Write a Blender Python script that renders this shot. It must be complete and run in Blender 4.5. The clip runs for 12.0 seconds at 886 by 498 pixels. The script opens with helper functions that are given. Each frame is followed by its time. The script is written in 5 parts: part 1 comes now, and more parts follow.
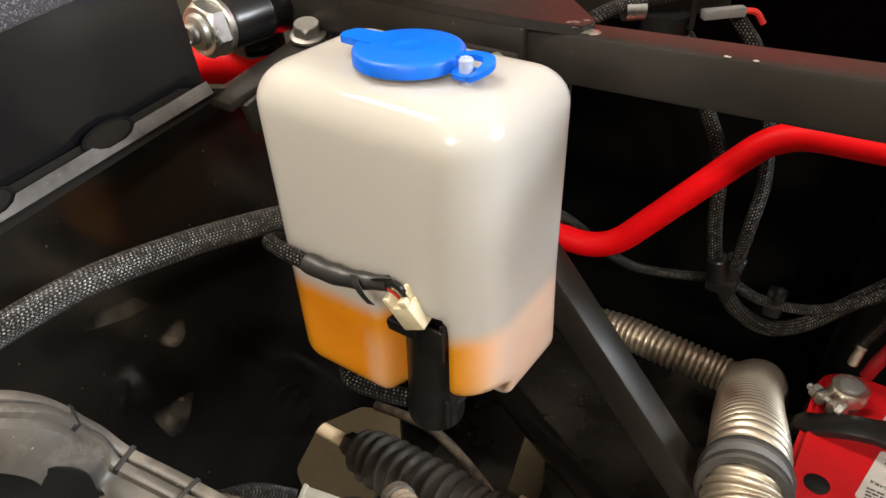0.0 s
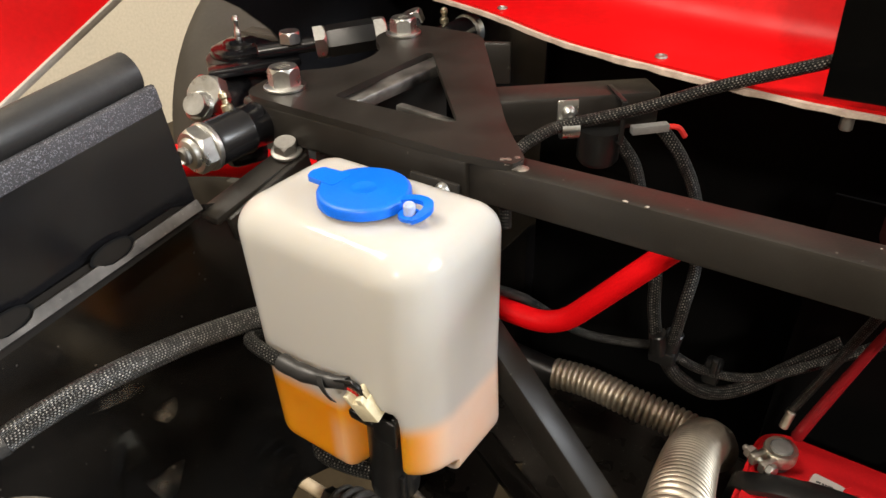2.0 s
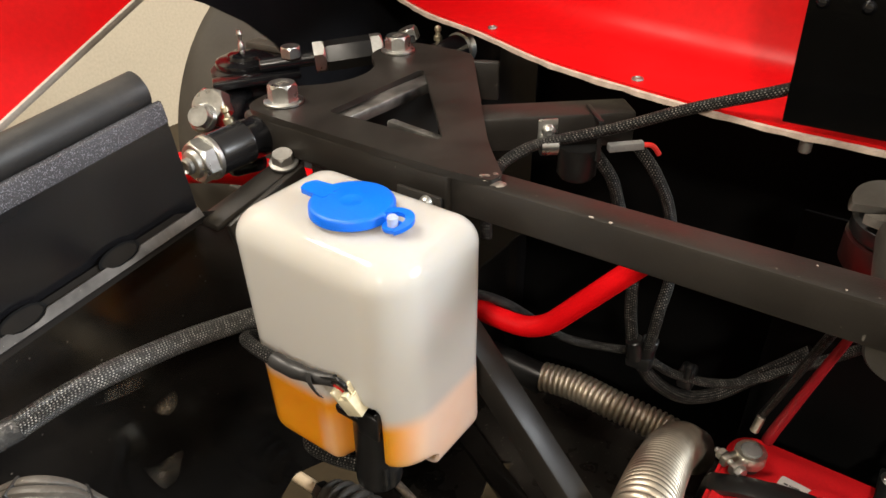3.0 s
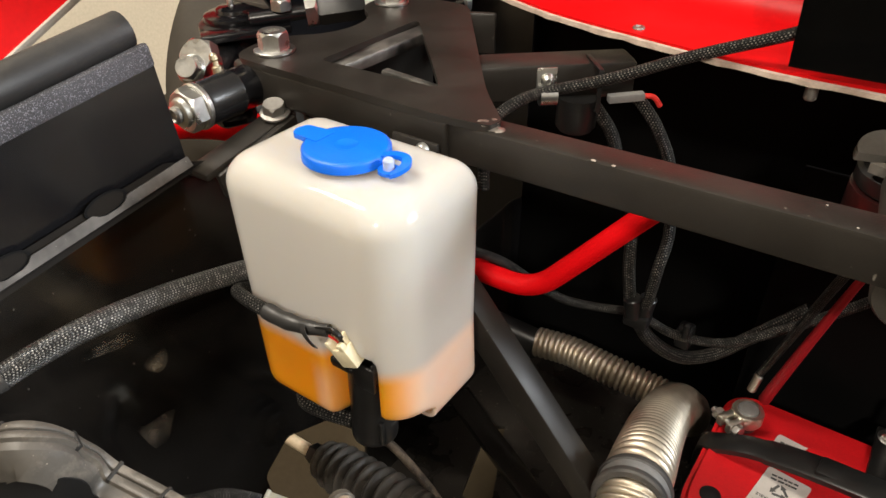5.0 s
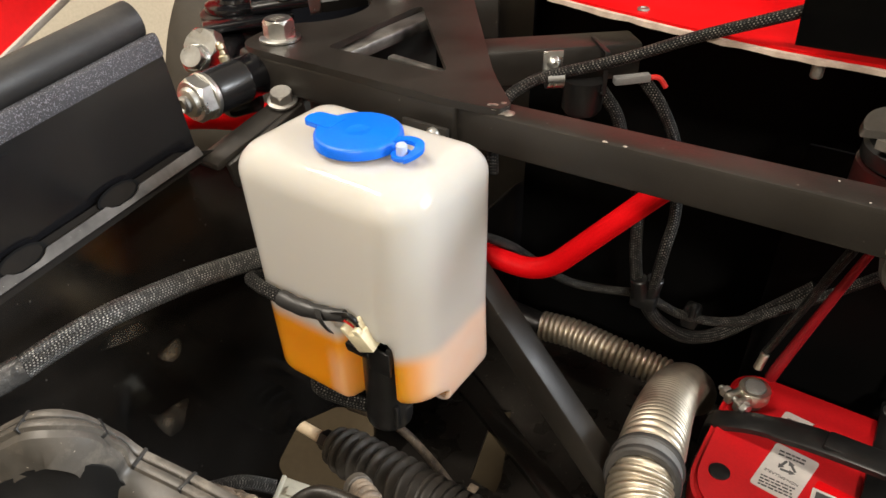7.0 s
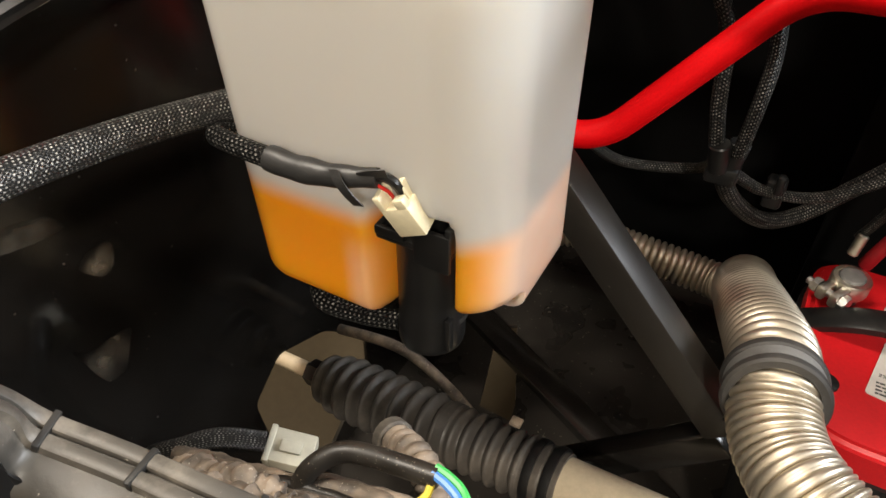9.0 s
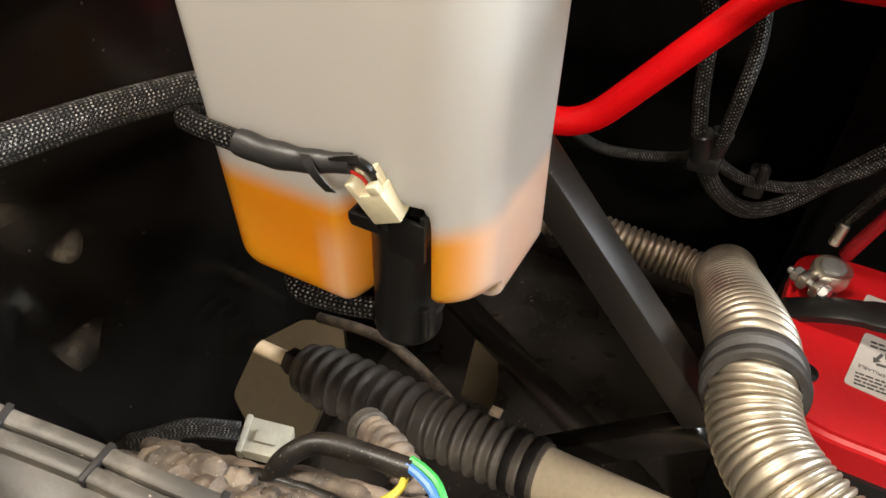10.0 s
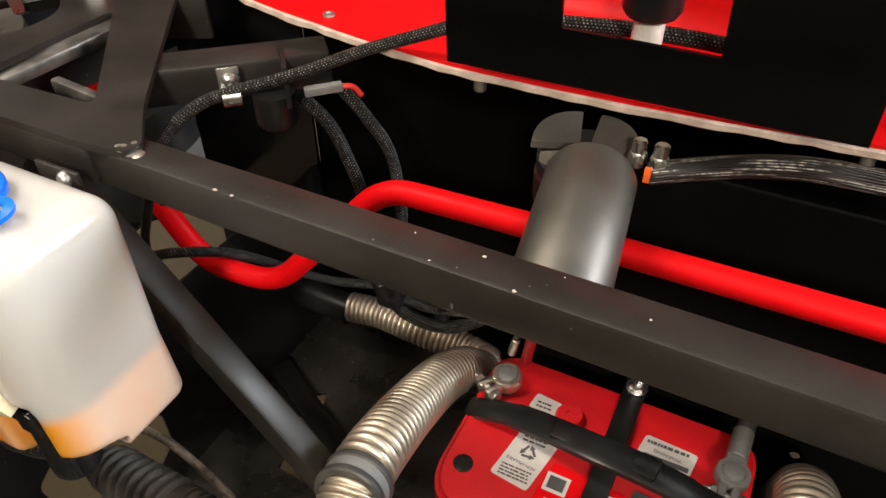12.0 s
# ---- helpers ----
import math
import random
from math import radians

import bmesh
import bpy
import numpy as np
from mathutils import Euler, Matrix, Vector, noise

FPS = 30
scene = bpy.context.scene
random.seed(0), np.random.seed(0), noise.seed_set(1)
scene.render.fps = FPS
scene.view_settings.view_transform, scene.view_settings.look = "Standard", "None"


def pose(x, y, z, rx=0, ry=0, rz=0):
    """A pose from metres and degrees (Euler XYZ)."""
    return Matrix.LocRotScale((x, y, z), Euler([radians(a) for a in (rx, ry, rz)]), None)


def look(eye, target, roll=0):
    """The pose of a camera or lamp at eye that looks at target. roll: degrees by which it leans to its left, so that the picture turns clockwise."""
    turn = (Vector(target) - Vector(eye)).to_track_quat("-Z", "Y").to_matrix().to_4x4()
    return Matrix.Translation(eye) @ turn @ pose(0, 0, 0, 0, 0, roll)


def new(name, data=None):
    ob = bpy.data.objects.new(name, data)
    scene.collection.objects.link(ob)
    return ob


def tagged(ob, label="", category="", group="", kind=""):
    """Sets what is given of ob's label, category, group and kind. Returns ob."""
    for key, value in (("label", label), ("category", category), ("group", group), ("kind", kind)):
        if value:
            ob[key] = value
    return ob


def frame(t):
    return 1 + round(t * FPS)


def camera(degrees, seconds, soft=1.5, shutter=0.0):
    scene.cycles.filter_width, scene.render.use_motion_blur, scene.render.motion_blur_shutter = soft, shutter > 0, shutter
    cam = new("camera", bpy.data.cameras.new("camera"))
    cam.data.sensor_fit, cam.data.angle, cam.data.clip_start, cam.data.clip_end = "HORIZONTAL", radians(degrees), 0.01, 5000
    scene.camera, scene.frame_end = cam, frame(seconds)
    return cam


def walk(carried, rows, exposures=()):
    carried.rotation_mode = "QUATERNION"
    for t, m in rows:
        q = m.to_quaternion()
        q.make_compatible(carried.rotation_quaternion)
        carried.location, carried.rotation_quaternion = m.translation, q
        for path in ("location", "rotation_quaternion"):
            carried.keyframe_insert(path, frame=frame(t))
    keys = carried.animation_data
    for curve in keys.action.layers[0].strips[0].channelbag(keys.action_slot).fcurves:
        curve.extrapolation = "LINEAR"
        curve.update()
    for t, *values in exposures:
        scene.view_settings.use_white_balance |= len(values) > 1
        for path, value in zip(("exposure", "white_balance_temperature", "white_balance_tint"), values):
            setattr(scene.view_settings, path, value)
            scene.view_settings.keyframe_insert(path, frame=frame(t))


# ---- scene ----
cam = camera(63.0, 12.0)
PATH = [
    (0, (-0.0011, 0.0385, 0.8089), (0.0253, 1.8535, -0.4341), -1.2),
    (0.5, (-0.0033, 0.0561, 0.8001), (0.0253, 1.8711, -0.4418), -1.4),
    (1, (-0.0044, 0.0528, 0.8188), (0.0286, 1.8777, -0.4099), -1.6),
    (1.5, (0.0022, 0.0374, 0.8364), (0.0341, 1.8733, -0.3747), -1.6),
    (2, (0.0253, 0.0121, 0.8804), (0.0561, 1.8634, -0.3076), -1.2),
    (2.5, (0.0396, -0.0121, 0.9024), (0.0627, 1.8469, -0.2735), -0.7),
    (4.5, (0.0275, -0.0143, 0.8826), (0.0583, 1.815, -0.3373), 0.2),
    (5, (0.0341, -0.0132, 0.8793), (0.0803, 1.8062, -0.356), -0),
    (5.5, (0.0264, -0.0099, 0.8793), (0.0792, 1.804, -0.3637), -0.4),
    (6, (0.0231, -0.0187, 0.8826), (0.0748, 1.7875, -0.3714), -0.8),
    (6.5, (0.0275, -0.0198, 0.8848), (0.0814, 1.7809, -0.3769), -0.9),
    (8.5, (-0.0143, 0.0539, 0.7957), (0.1067, 1.7919, -0.5485), -0.7),
    (9, (-0.0275, 0.0902, 0.7605), (0.1914, 1.7347, -0.6849), 0.2),
    (9.5, (-0.0242, 0.0935, 0.7572), (0.2299, 1.716, -0.7069), 1.1),
    (10, (-0.0231, 0.0946, 0.7561), (0.2365, 1.7094, -0.7157), 1.5),
    (10.5, (-0.0121, 0.0737, 0.799), (0.2365, 1.705, -0.6552), 1.8),
    (11, (0.0429, 0.0517, 0.8397), (0.2871, 1.6918, -0.6057), 1.7),
    (11.5, (0.1177, 0.0418, 0.887), (0.3784, 1.6962, -0.5386), 0.9),
    (12, (0.1881, 0.0121, 0.9167), (0.4576, 1.6709, -0.5023), -0.3),
]
walk(cam, [(t, look(eye, target, roll)) for t, eye, target, roll in PATH], [(0.0, 0.0), (6.5, 0.0), (8.5, 0.14), (12.0, 0.14)])

# ---- light ----
# the car's own axes: u across the car, v along it, z up
CAR = Matrix(((0.807, 0.591, 0, 0.0583), (-0.591, 0.807, 0, 0.3718), (0, 0, 1, 0), (0, 0, 0, 1)))


def area_lamp(name, u, v, z, target, sx, sy, watts, colour):
    data = bpy.data.lights.new(name, "AREA")
    data.shape, data.size, data.size_y, data.energy, data.color = "RECTANGLE", sx, sy, watts, colour
    ob = new(name, data)
    ob.matrix_world = look(CAR @ Vector((u, v, z)), CAR @ Vector(target))
    return ob


world = bpy.data.worlds.new("garage_air")
world.use_nodes = True
world.node_tree.nodes["Background"].inputs[0].default_value = (0.9, 0.95, 1.0, 1)
world.node_tree.nodes["Background"].inputs[1].default_value = 0.012
scene.world = world
area_lamp("unseen_ceiling_lamp", 1.30, -2.5, 2.5, (0.0, 0.0, 0.6), 0.30, 0.20, 84, (1.0, 0.90, 0.77))
# unseen lamp, added to brighten the west wall and the red wing
area_lamp("unseen_ceiling_lamp", -0.95, -0.5, 2.5, (-0.9, 0.1, 0.6), 1.2, 0.3, 60, (1.0, 0.90, 0.77))
area_lamp("daylight_window", 3.3, 1.3, 2.0, (0.0, 0.0, 0.6), 1.6, 1.1, 255, (0.90, 0.95, 1.0))


# ---- materials ----
def nodes_of(name):
    m = bpy.data.materials.new(name)
    m.use_nodes = True
    nt = m.node_tree
    return m, nt, nt.nodes["Principled BSDF"]


def link(nt, a, b):
    nt.links.new(a, b)


def noise_tex(nt, scale, detail=4.0, rough=0.55, kind="Object"):
    co = nt.nodes.new("ShaderNodeTexCoord")
    n = nt.nodes.new("ShaderNodeTexNoise")
    n.inputs["Scale"].default_value, n.inputs["Detail"].default_value, n.inputs["Roughness"].default_value = scale, detail, rough
    link(nt, co.outputs[kind], n.inputs["Vector"])
    return n.outputs["Fac"]


def ramp(nt, fac, stops):
    r = nt.nodes.new("ShaderNodeValToRGB")
    els = r.color_ramp.elements
    while len(els) < len(stops):
        els.new(0.5)
    for e, (p, c) in zip(els, stops):
        e.position, e.color = p, (*c, 1)
    link(nt, fac, r.inputs["Fac"])
    return r.outputs["Color"]


def blend(nt, fac, a, b, kind="MIX"):
    n = nt.nodes.new("ShaderNodeMix")
    n.data_type, n.blend_type = "RGBA", kind
    for sock, val in ((n.inputs[0], fac), (n.inputs[6], a), (n.inputs[7], b)):
        if isinstance(val, (int, float)):
            sock.default_value = val
        elif isinstance(val, tuple):
            sock.default_value = (*val, 1)
        else:
            link(nt, val, sock)
    return n.outputs[2]


def bump(nt, bsdf, height, strength, distance):
    b = nt.nodes.new("ShaderNodeBump")
    b.inputs["Strength"].default_value, b.inputs["Distance"].default_value = strength, distance
    link(nt, height, b.inputs["Height"])
    link(nt, b.outputs["Normal"], bsdf.inputs["Normal"])


def surface(name, base, other, rough, metal=0.0, grain=400, big=18, relief=0.25, depth=0.0004, rough_var=0.1,
            dust=0.0, dust_colour=(0.35, 0.3, 0.24), coat=0.0, spec=0.5, flecks=None):
    """Two scales of colour change, fine relief, uneven gloss and, where asked, dust specks."""
    m, nt, bsdf = nodes_of(name)
    large, fine = noise_tex(nt, big, 3), noise_tex(nt, grain, 5)
    col = blend(nt, ramp(nt, large, [(0.35, (0, 0, 0)), (0.68, (1, 1, 1))]), base, other)
    col = blend(nt, 0.25, col, ramp(nt, fine, [(0.3, (0.4, 0.4, 0.4)), (0.75, (1, 1, 1))]), "MULTIPLY")
    if dust:
        edge = 0.80 - 0.1 * dust
        specks = ramp(nt, noise_tex(nt, 500, 2, 0.4), [(edge, (0, 0, 0)), (edge + 0.04, (1, 1, 1))])
        veil = ramp(nt, noise_tex(nt, 26, 6, 0.7), [(0.5, (0, 0, 0)), (0.85, (dust, dust, dust))])
        col = blend(nt, blend(nt, 1.0, specks, veil, "ADD"), col, dust_colour)
    if flecks:
        scale, edge, tint = flecks
        col = blend(nt, ramp(nt, noise_tex(nt, scale, 1.5, 0.4), [(edge, (0, 0, 0)), (edge + 0.05, (1, 1, 1))]), col, tint)
    link(nt, col, bsdf.inputs["Base Color"])
    rr = nt.nodes.new("ShaderNodeMapRange")
    link(nt, large, rr.inputs["Value"])
    rr.inputs["From Min"].default_value, rr.inputs["From Max"].default_value = 0.3, 0.7
    rr.inputs["To Min"].default_value, rr.inputs["To Max"].default_value = max(0.02, rough - rough_var), min(1, rough + rough_var)
    link(nt, rr.outputs[0], bsdf.inputs["Roughness"])
    bsdf.inputs["Metallic"].default_value = metal
    bsdf.inputs["Coat Weight"].default_value = coat
    bsdf.inputs["Specular IOR Level"].default_value = spec
    if relief:
        bump(nt, bsdf, fine, relief, depth)
    return m


def sleeve(name, thread, fleck, around=28, along=1150.0, rough=0.3, spec=0.5):
    """Braided sleeve: crossing strands laid by the tube's own coordinates (x along in metres, y round)."""
    m, nt, bsdf = nodes_of(name)
    uvn = nt.nodes.new("ShaderNodeUVMap")
    sep = nt.nodes.new("ShaderNodeSeparateXYZ")
    link(nt, uvn.outputs[0], sep.inputs[0])

    def math_node(op, a, b=None):
        n = nt.nodes.new("ShaderNodeMath")
        n.operation = op
        for i, val in enumerate((a, b)):
            if isinstance(val, (int, float)):
                n.inputs[i].default_value = val
            elif val is not None:
                link(nt, val, n.inputs[i])
        return n.outputs[0]

    s = math_node("MULTIPLY", sep.outputs[0], along)
    r = math_node("MULTIPLY", sep.outputs[1], 2 * math.pi * around / 2)
    a = math_node("SINE", math_node("ADD", s, r))
    b = math_node("SINE", math_node("SUBTRACT", s, r))
    weave = math_node("MULTIPLY", a, b)
    height = math_node("MAXIMUM", math_node("ABSOLUTE", a), math_node("ABSOLUTE", b))
    grains = noise_tex(nt, 300, 3)
    turn_row = math_node("MULTIPLY", sep.outputs[1], float(around))
    wn = nt.nodes.new("ShaderNodeTexWhiteNoise")
    wn.noise_dimensions = "1D"
    link(nt, math_node("FLOOR", turn_row), wn.inputs["W"])
    across = math_node("SINE", math_node("MULTIPLY", math_node("FRACT", turn_row), math.pi))
    dash = math_node("SINE", math_node("ADD", math_node("MULTIPLY", s, 2.0), math_node("MULTIPLY", wn.outputs[0], 6.3)))
    shape = math_node("MULTIPLY", ramp(nt, across, [(0.55, (0, 0, 0)), (0.92, (1, 1, 1))]), ramp(nt, dash, [(0.0, (0, 0, 0)), (0.6, (1, 1, 1))]))
    dots = math_node("MULTIPLY", shape, ramp(nt, grains, [(0.40, (0.08, 0.08, 0.08)), (0.64, (1, 1, 1))]))
    link(nt, blend(nt, dots, thread, fleck), bsdf.inputs["Base Color"])
    bsdf.inputs["Roughness"].default_value = rough
    bsdf.inputs["Specular IOR Level"].default_value = spec
    bump(nt, bsdf, height, 0.8, 0.0009)
    return m


powder = surface("black_powder_coat", (0.0155, 0.0136, 0.0116), (0.022, 0.0195, 0.0165), 0.40, grain=900, relief=0.4, depth=0.0003, spec=0.36, flecks=(260, 0.76, (0.12, 0.11, 0.095)))
gloss_black = surface("black_gloss_panel", (0.005, 0.005, 0.006), (0.008, 0.008, 0.009), 0.18, grain=300, relief=0.06, big=7, spec=0.5)
plate_black = surface("black_plate_paint", (0.0018, 0.0018, 0.0018), (0.003, 0.003, 0.003), 0.18, grain=300, relief=0.05, big=7, spec=0.1)
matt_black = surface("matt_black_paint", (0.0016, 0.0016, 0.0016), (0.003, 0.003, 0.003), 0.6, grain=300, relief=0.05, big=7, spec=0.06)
slot_dark = surface("dark_matt_surface", (0.010, 0.0088, 0.0078), (0.016, 0.014, 0.012), 0.7, grain=200, relief=0.2, spec=0.05)
pan_black = surface("dusty_black_panel", (0.0080, 0.0070, 0.0062), (0.0135, 0.0118, 0.0102), 0.16, grain=200, relief=0.08, big=12, spec=0.45, flecks=(300, 0.745, (0.07, 0.06, 0.05)))
pan_floor = surface("dusty_floor_pan", (0.011, 0.0098, 0.0086), (0.030, 0.0265, 0.0225), 0.3, grain=160, relief=0.3, big=14, spec=0.35, flecks=(300, 0.715, (0.11, 0.1, 0.085)))
plastic_black = surface("black_plastic", (0.007, 0.007, 0.007), (0.012, 0.012, 0.012), 0.35, grain=500, relief=0.15, spec=0.35)
rubber = surface("black_rubber", (0.013, 0.0125, 0.012), (0.021, 0.020, 0.019), 0.55, grain=500, relief=0.3, dust=0.08, spec=0.35)
ribbed_rubber = surface("dusty_ribbed_rubber", (0.040, 0.037, 0.034), (0.085, 0.074, 0.062), 0.5, grain=300, relief=0.4, dust=0.35)
tyre_rubber = surface("tyre_rubber", (0.026, 0.022, 0.017), (0.045, 0.039, 0.030), 0.7, grain=200, relief=0.5)
foam = surface("grey_foam_strip", (0.045, 0.045, 0.05), (0.075, 0.075, 0.082), 0.8, grain=650, relief=1.0, depth=0.002, flecks=(1300, 0.57, (0.17, 0.17, 0.19)))
red_paint = surface("red_gelcoat", (0.58, 0.002, 0.004), (0.52, 0.0018, 0.003), 0.42, grain=150, big=9, relief=0.1, spec=0.16)
red_tube = surface("red_powder_coat", (0.70, 0.003, 0.006), (0.64, 0.0025, 0.005), 0.5, grain=700, relief=0.1, spec=0.09)
cable_red = surface("dull_red_cable", (0.34, 0.012, 0.018), (0.27, 0.009, 0.014), 0.45, grain=300, relief=0.1, spec=0.2)
raw_edge = surface("raw_fibreglass_edge", (0.42, 0.33, 0.27), (0.6, 0.5, 0.42), 0.8, grain=500, big=60, relief=0.8, depth=0.001)
zinc = surface("zinc_plated_steel", (0.64, 0.65, 0.63), (0.46, 0.46, 0.44), 0.33, metal=1, grain=300, big=60, relief=0.3)
dull_steel = surface("dull_steel", (0.42, 0.41, 0.39), (0.28, 0.27, 0.25), 0.5, metal=1, grain=300, big=60, relief=0.25, dust=0.15)
plated = surface("bright_plating", (0.80, 0.78, 0.70), (0.62, 0.59, 0.50), 0.36, metal=1, grain=300, big=70, relief=0.4, depth=0.0006)
worn_black = surface("worn_black_steel", (0.03, 0.029, 0.028), (0.30, 0.29, 0.27), 0.36, metal=0.7, grain=300, big=30, relief=0.3)
brass = surface("brass", (0.46, 0.42, 0.31), (0.36, 0.32, 0.22), 0.42, metal=1, relief=0.1)
duct_metal = surface("stainless_duct", (0.68, 0.61, 0.50), (0.53, 0.47, 0.37), 0.42, metal=0.88, grain=160, big=24, relief=0.1)
joint_grey = surface("dark_grey_rubber", (0.034, 0.033, 0.032), (0.056, 0.054, 0.052), 0.5, grain=400, relief=0.3, dust=0.15)
ring_grey = surface("grey_clamp_rubber", (0.16, 0.16, 0.16), (0.24, 0.24, 0.23), 0.55, grain=400, relief=0.2)
bright_stem = surface("bright_turned_metal", (0.82, 0.8, 0.75), (0.7, 0.67, 0.6), 0.3, metal=0.25, grain=300, big=60, relief=0.05)
edge_metal = surface("bare_alloy_edge", (0.13, 0.12, 0.11), (0.035, 0.033, 0.031), 0.50, grain=250, big=35, relief=0.4, spec=0.14, flecks=(1100, 0.745, (0.34, 0.32, 0.28)))
blue_plastic = surface("blue_plastic", (0.003, 0.15, 0.82), (0.003, 0.135, 0.76), 0.36, grain=500, relief=0.1, spec=0.4)
clear_plastic = surface("clear_plastic", (0.42, 0.5, 0.68), (0.38, 0.45, 0.62), 0.2, relief=0.05)
cream_plastic = surface("cream_plastic", (0.78, 0.71, 0.50), (0.7, 0.62, 0.42), 0.4, grain=300, relief=0.1)
dusty_cream = surface("dusty_cream_plastic", (0.74, 0.71, 0.58), (0.6, 0.56, 0.44), 0.5, grain=200, relief=0.2, dust=0.2)
grey_plastic = surface("dusty_grey_plastic", (0.050, 0.046, 0.040), (0.105, 0.092, 0.076), 0.5, grain=260, big=24, relief=0.4, dust=0.6, dust_colour=(0.45, 0.4, 0.33))
dirty_loom = surface("dirty_loom", (0.085, 0.07, 0.056), (0.36, 0.28, 0.205), 0.6, grain=160, big=75, relief=0.9, depth=0.001, dust=0.6, flecks=(900, 0.68, (0.42, 0.37, 0.3)))
sheath = surface("dusty_sheath", (0.02, 0.017, 0.014), (0.04, 0.034, 0.027), 0.45, grain=250, big=40, relief=0.4, flecks=(1000, 0.69, (0.3, 0.26, 0.2)))
grey_anodised = surface("dark_grey_can", (0.10, 0.094, 0.083), (0.125, 0.117, 0.103), 0.45, metal=0.7, grain=900, relief=0.1)
lug_grey = surface("grey_cast_lug", (0.075, 0.07, 0.062), (0.105, 0.098, 0.087), 0.45, grain=300, relief=0.2)
dark_red = surface("dark_red_plastic", (0.018, 0.004, 0.0035), (0.026, 0.005, 0.0045), 0.35, relief=0.1)
tape_black = surface("black_vinyl_tape", (0.016, 0.016, 0.016), (0.028, 0.027, 0.026), 0.42, grain=120, relief=0.5, depth=0.001)
wrinkled_tape = surface("wrinkled_shiny_tape", (0.03, 0.03, 0.03), (0.06, 0.058, 0.055), 0.24, grain=90, big=60, relief=0.9, depth=0.003)
rack_tube = surface("dusty_pale_tube", (0.62, 0.53, 0.38), (0.48, 0.40, 0.28), 0.5, grain=300, relief=0.2, dust=0.2)
battery_red = surface("battery_red_plastic", (0.6, 0.010, 0.014), (0.52, 0.008, 0.012), 0.38, grain=500, big=10, relief=0.12)
white_label = surface("white_sticker", (0.62, 0.58, 0.55), (0.55, 0.52, 0.5), 0.4, grain=100, relief=0.03)
ink = surface("dark_ink", (0.05, 0.05, 0.05), (0.08, 0.08, 0.08), 0.5, relief=0)
lead = surface("grey_lead", (0.22, 0.22, 0.215), (0.14, 0.14, 0.135), 0.5, metal=0.5, grain=300, relief=0.3)
weld_metal = surface("ground_weld", (0.58, 0.54, 0.48), (0.12, 0.11, 0.095), 0.42, metal=0.8, grain=500, big=160, relief=0.6)
white_chip = surface("bare_metal_chip", (0.42, 0.38, 0.33), (0.3, 0.27, 0.23), 0.5, relief=0.2)
orange_fluid = surface("orange_washer_fluid", (0.95, 0.36, 0.01), (0.9, 0.32, 0.01), 0.2, relief=0)
orange = surface("orange_tag", (0.8, 0.12, 0.02), (0.7, 0.1, 0.02), 0.5, relief=0)
wire_green = surface("green_wire", (0.06, 0.5, 0.1), (0.05, 0.4, 0.1), 0.4, relief=0)
wire_blue = surface("blue_wire", (0.08, 0.25, 0.65), (0.06, 0.2, 0.55), 0.4, relief=0)
wire_yellow = surface("yellow_wire", (0.75, 0.6, 0.06), (0.65, 0.5, 0.05), 0.4, relief=0)
wire_red = surface("red_wire", (0.65, 0.03, 0.02), (0.55, 0.02, 0.02), 0.4, relief=0)
braid = sleeve("braided_sleeve", (0.010, 0.010, 0.010), (0.50, 0.485, 0.45), around=30, along=1600.0)
braid_dark = sleeve("black_braided_sleeve", (0.0025, 0.0025, 0.0025), (0.26, 0.25, 0.23), around=16, along=1300.0, rough=0.4, spec=0.16)
# pale blotches: reflections in the glossy panel put into colour, faded at the edges
reflection_grey = surface("painted_reflection", (0.26, 0.22, 0.165), (0.12, 0.10, 0.078), 0.8, grain=150, big=90, relief=0.4)
snt = reflection_grey.node_tree
thin = snt.nodes.new("ShaderNodeMixShader")
nothing = snt.nodes.new("ShaderNodeBsdfTransparent")
reflection_co = snt.nodes.new("ShaderNodeTexCoord")
reflection_split = snt.nodes.new("ShaderNodeSeparateXYZ")
link(snt, reflection_co.outputs["Generated"], reflection_split.inputs[0])


def dome(sock):
    """0 at both ends of the patch, 1 in its middle."""
    n = snt.nodes.new("ShaderNodeMath")
    n.operation = "PINGPONG"
    n.inputs[1].default_value = 0.5
    link(snt, sock, n.inputs[0])
    return ramp(snt, n.outputs[0], [(0.0, (0, 0, 0)), (0.32, (1, 1, 1))])


reflection_mask = blend(snt, 1.0, dome(reflection_split.outputs[1]), dome(reflection_split.outputs[2]), "MULTIPLY")
link(snt, blend(snt, 1.0, reflection_mask, ramp(snt, noise_tex(snt, 55, 3), [(0.36, (0, 0, 0)), (0.66, (1, 1, 1))]), "MULTIPLY"), thin.inputs[0])
link(snt, nothing.outputs[0], thin.inputs[1]), link(snt, snt.nodes["Principled BSDF"].outputs[0], thin.inputs[2])
link(snt, thin.outputs[0], snt.nodes["Material Output"].inputs[0])
striped = sleeve("striped_hose", (0.009, 0.009, 0.009), (0.55, 0.53, 0.50), around=26, along=40.0)
plaster = surface("beige_plaster", (0.50, 0.42, 0.30), (0.55, 0.46, 0.33), 0.9, grain=120, big=1.5, relief=0.2)
concrete = surface("tan_garage_floor", (0.052, 0.040, 0.024), (0.066, 0.051, 0.031), 0.8, grain=90, big=2, relief=0.3, spec=0.2)
ceiling_paint = surface("white_ceiling", (0.72, 0.7, 0.66), (0.76, 0.74, 0.7), 0.9, grain=120, big=1.5, relief=0.1)

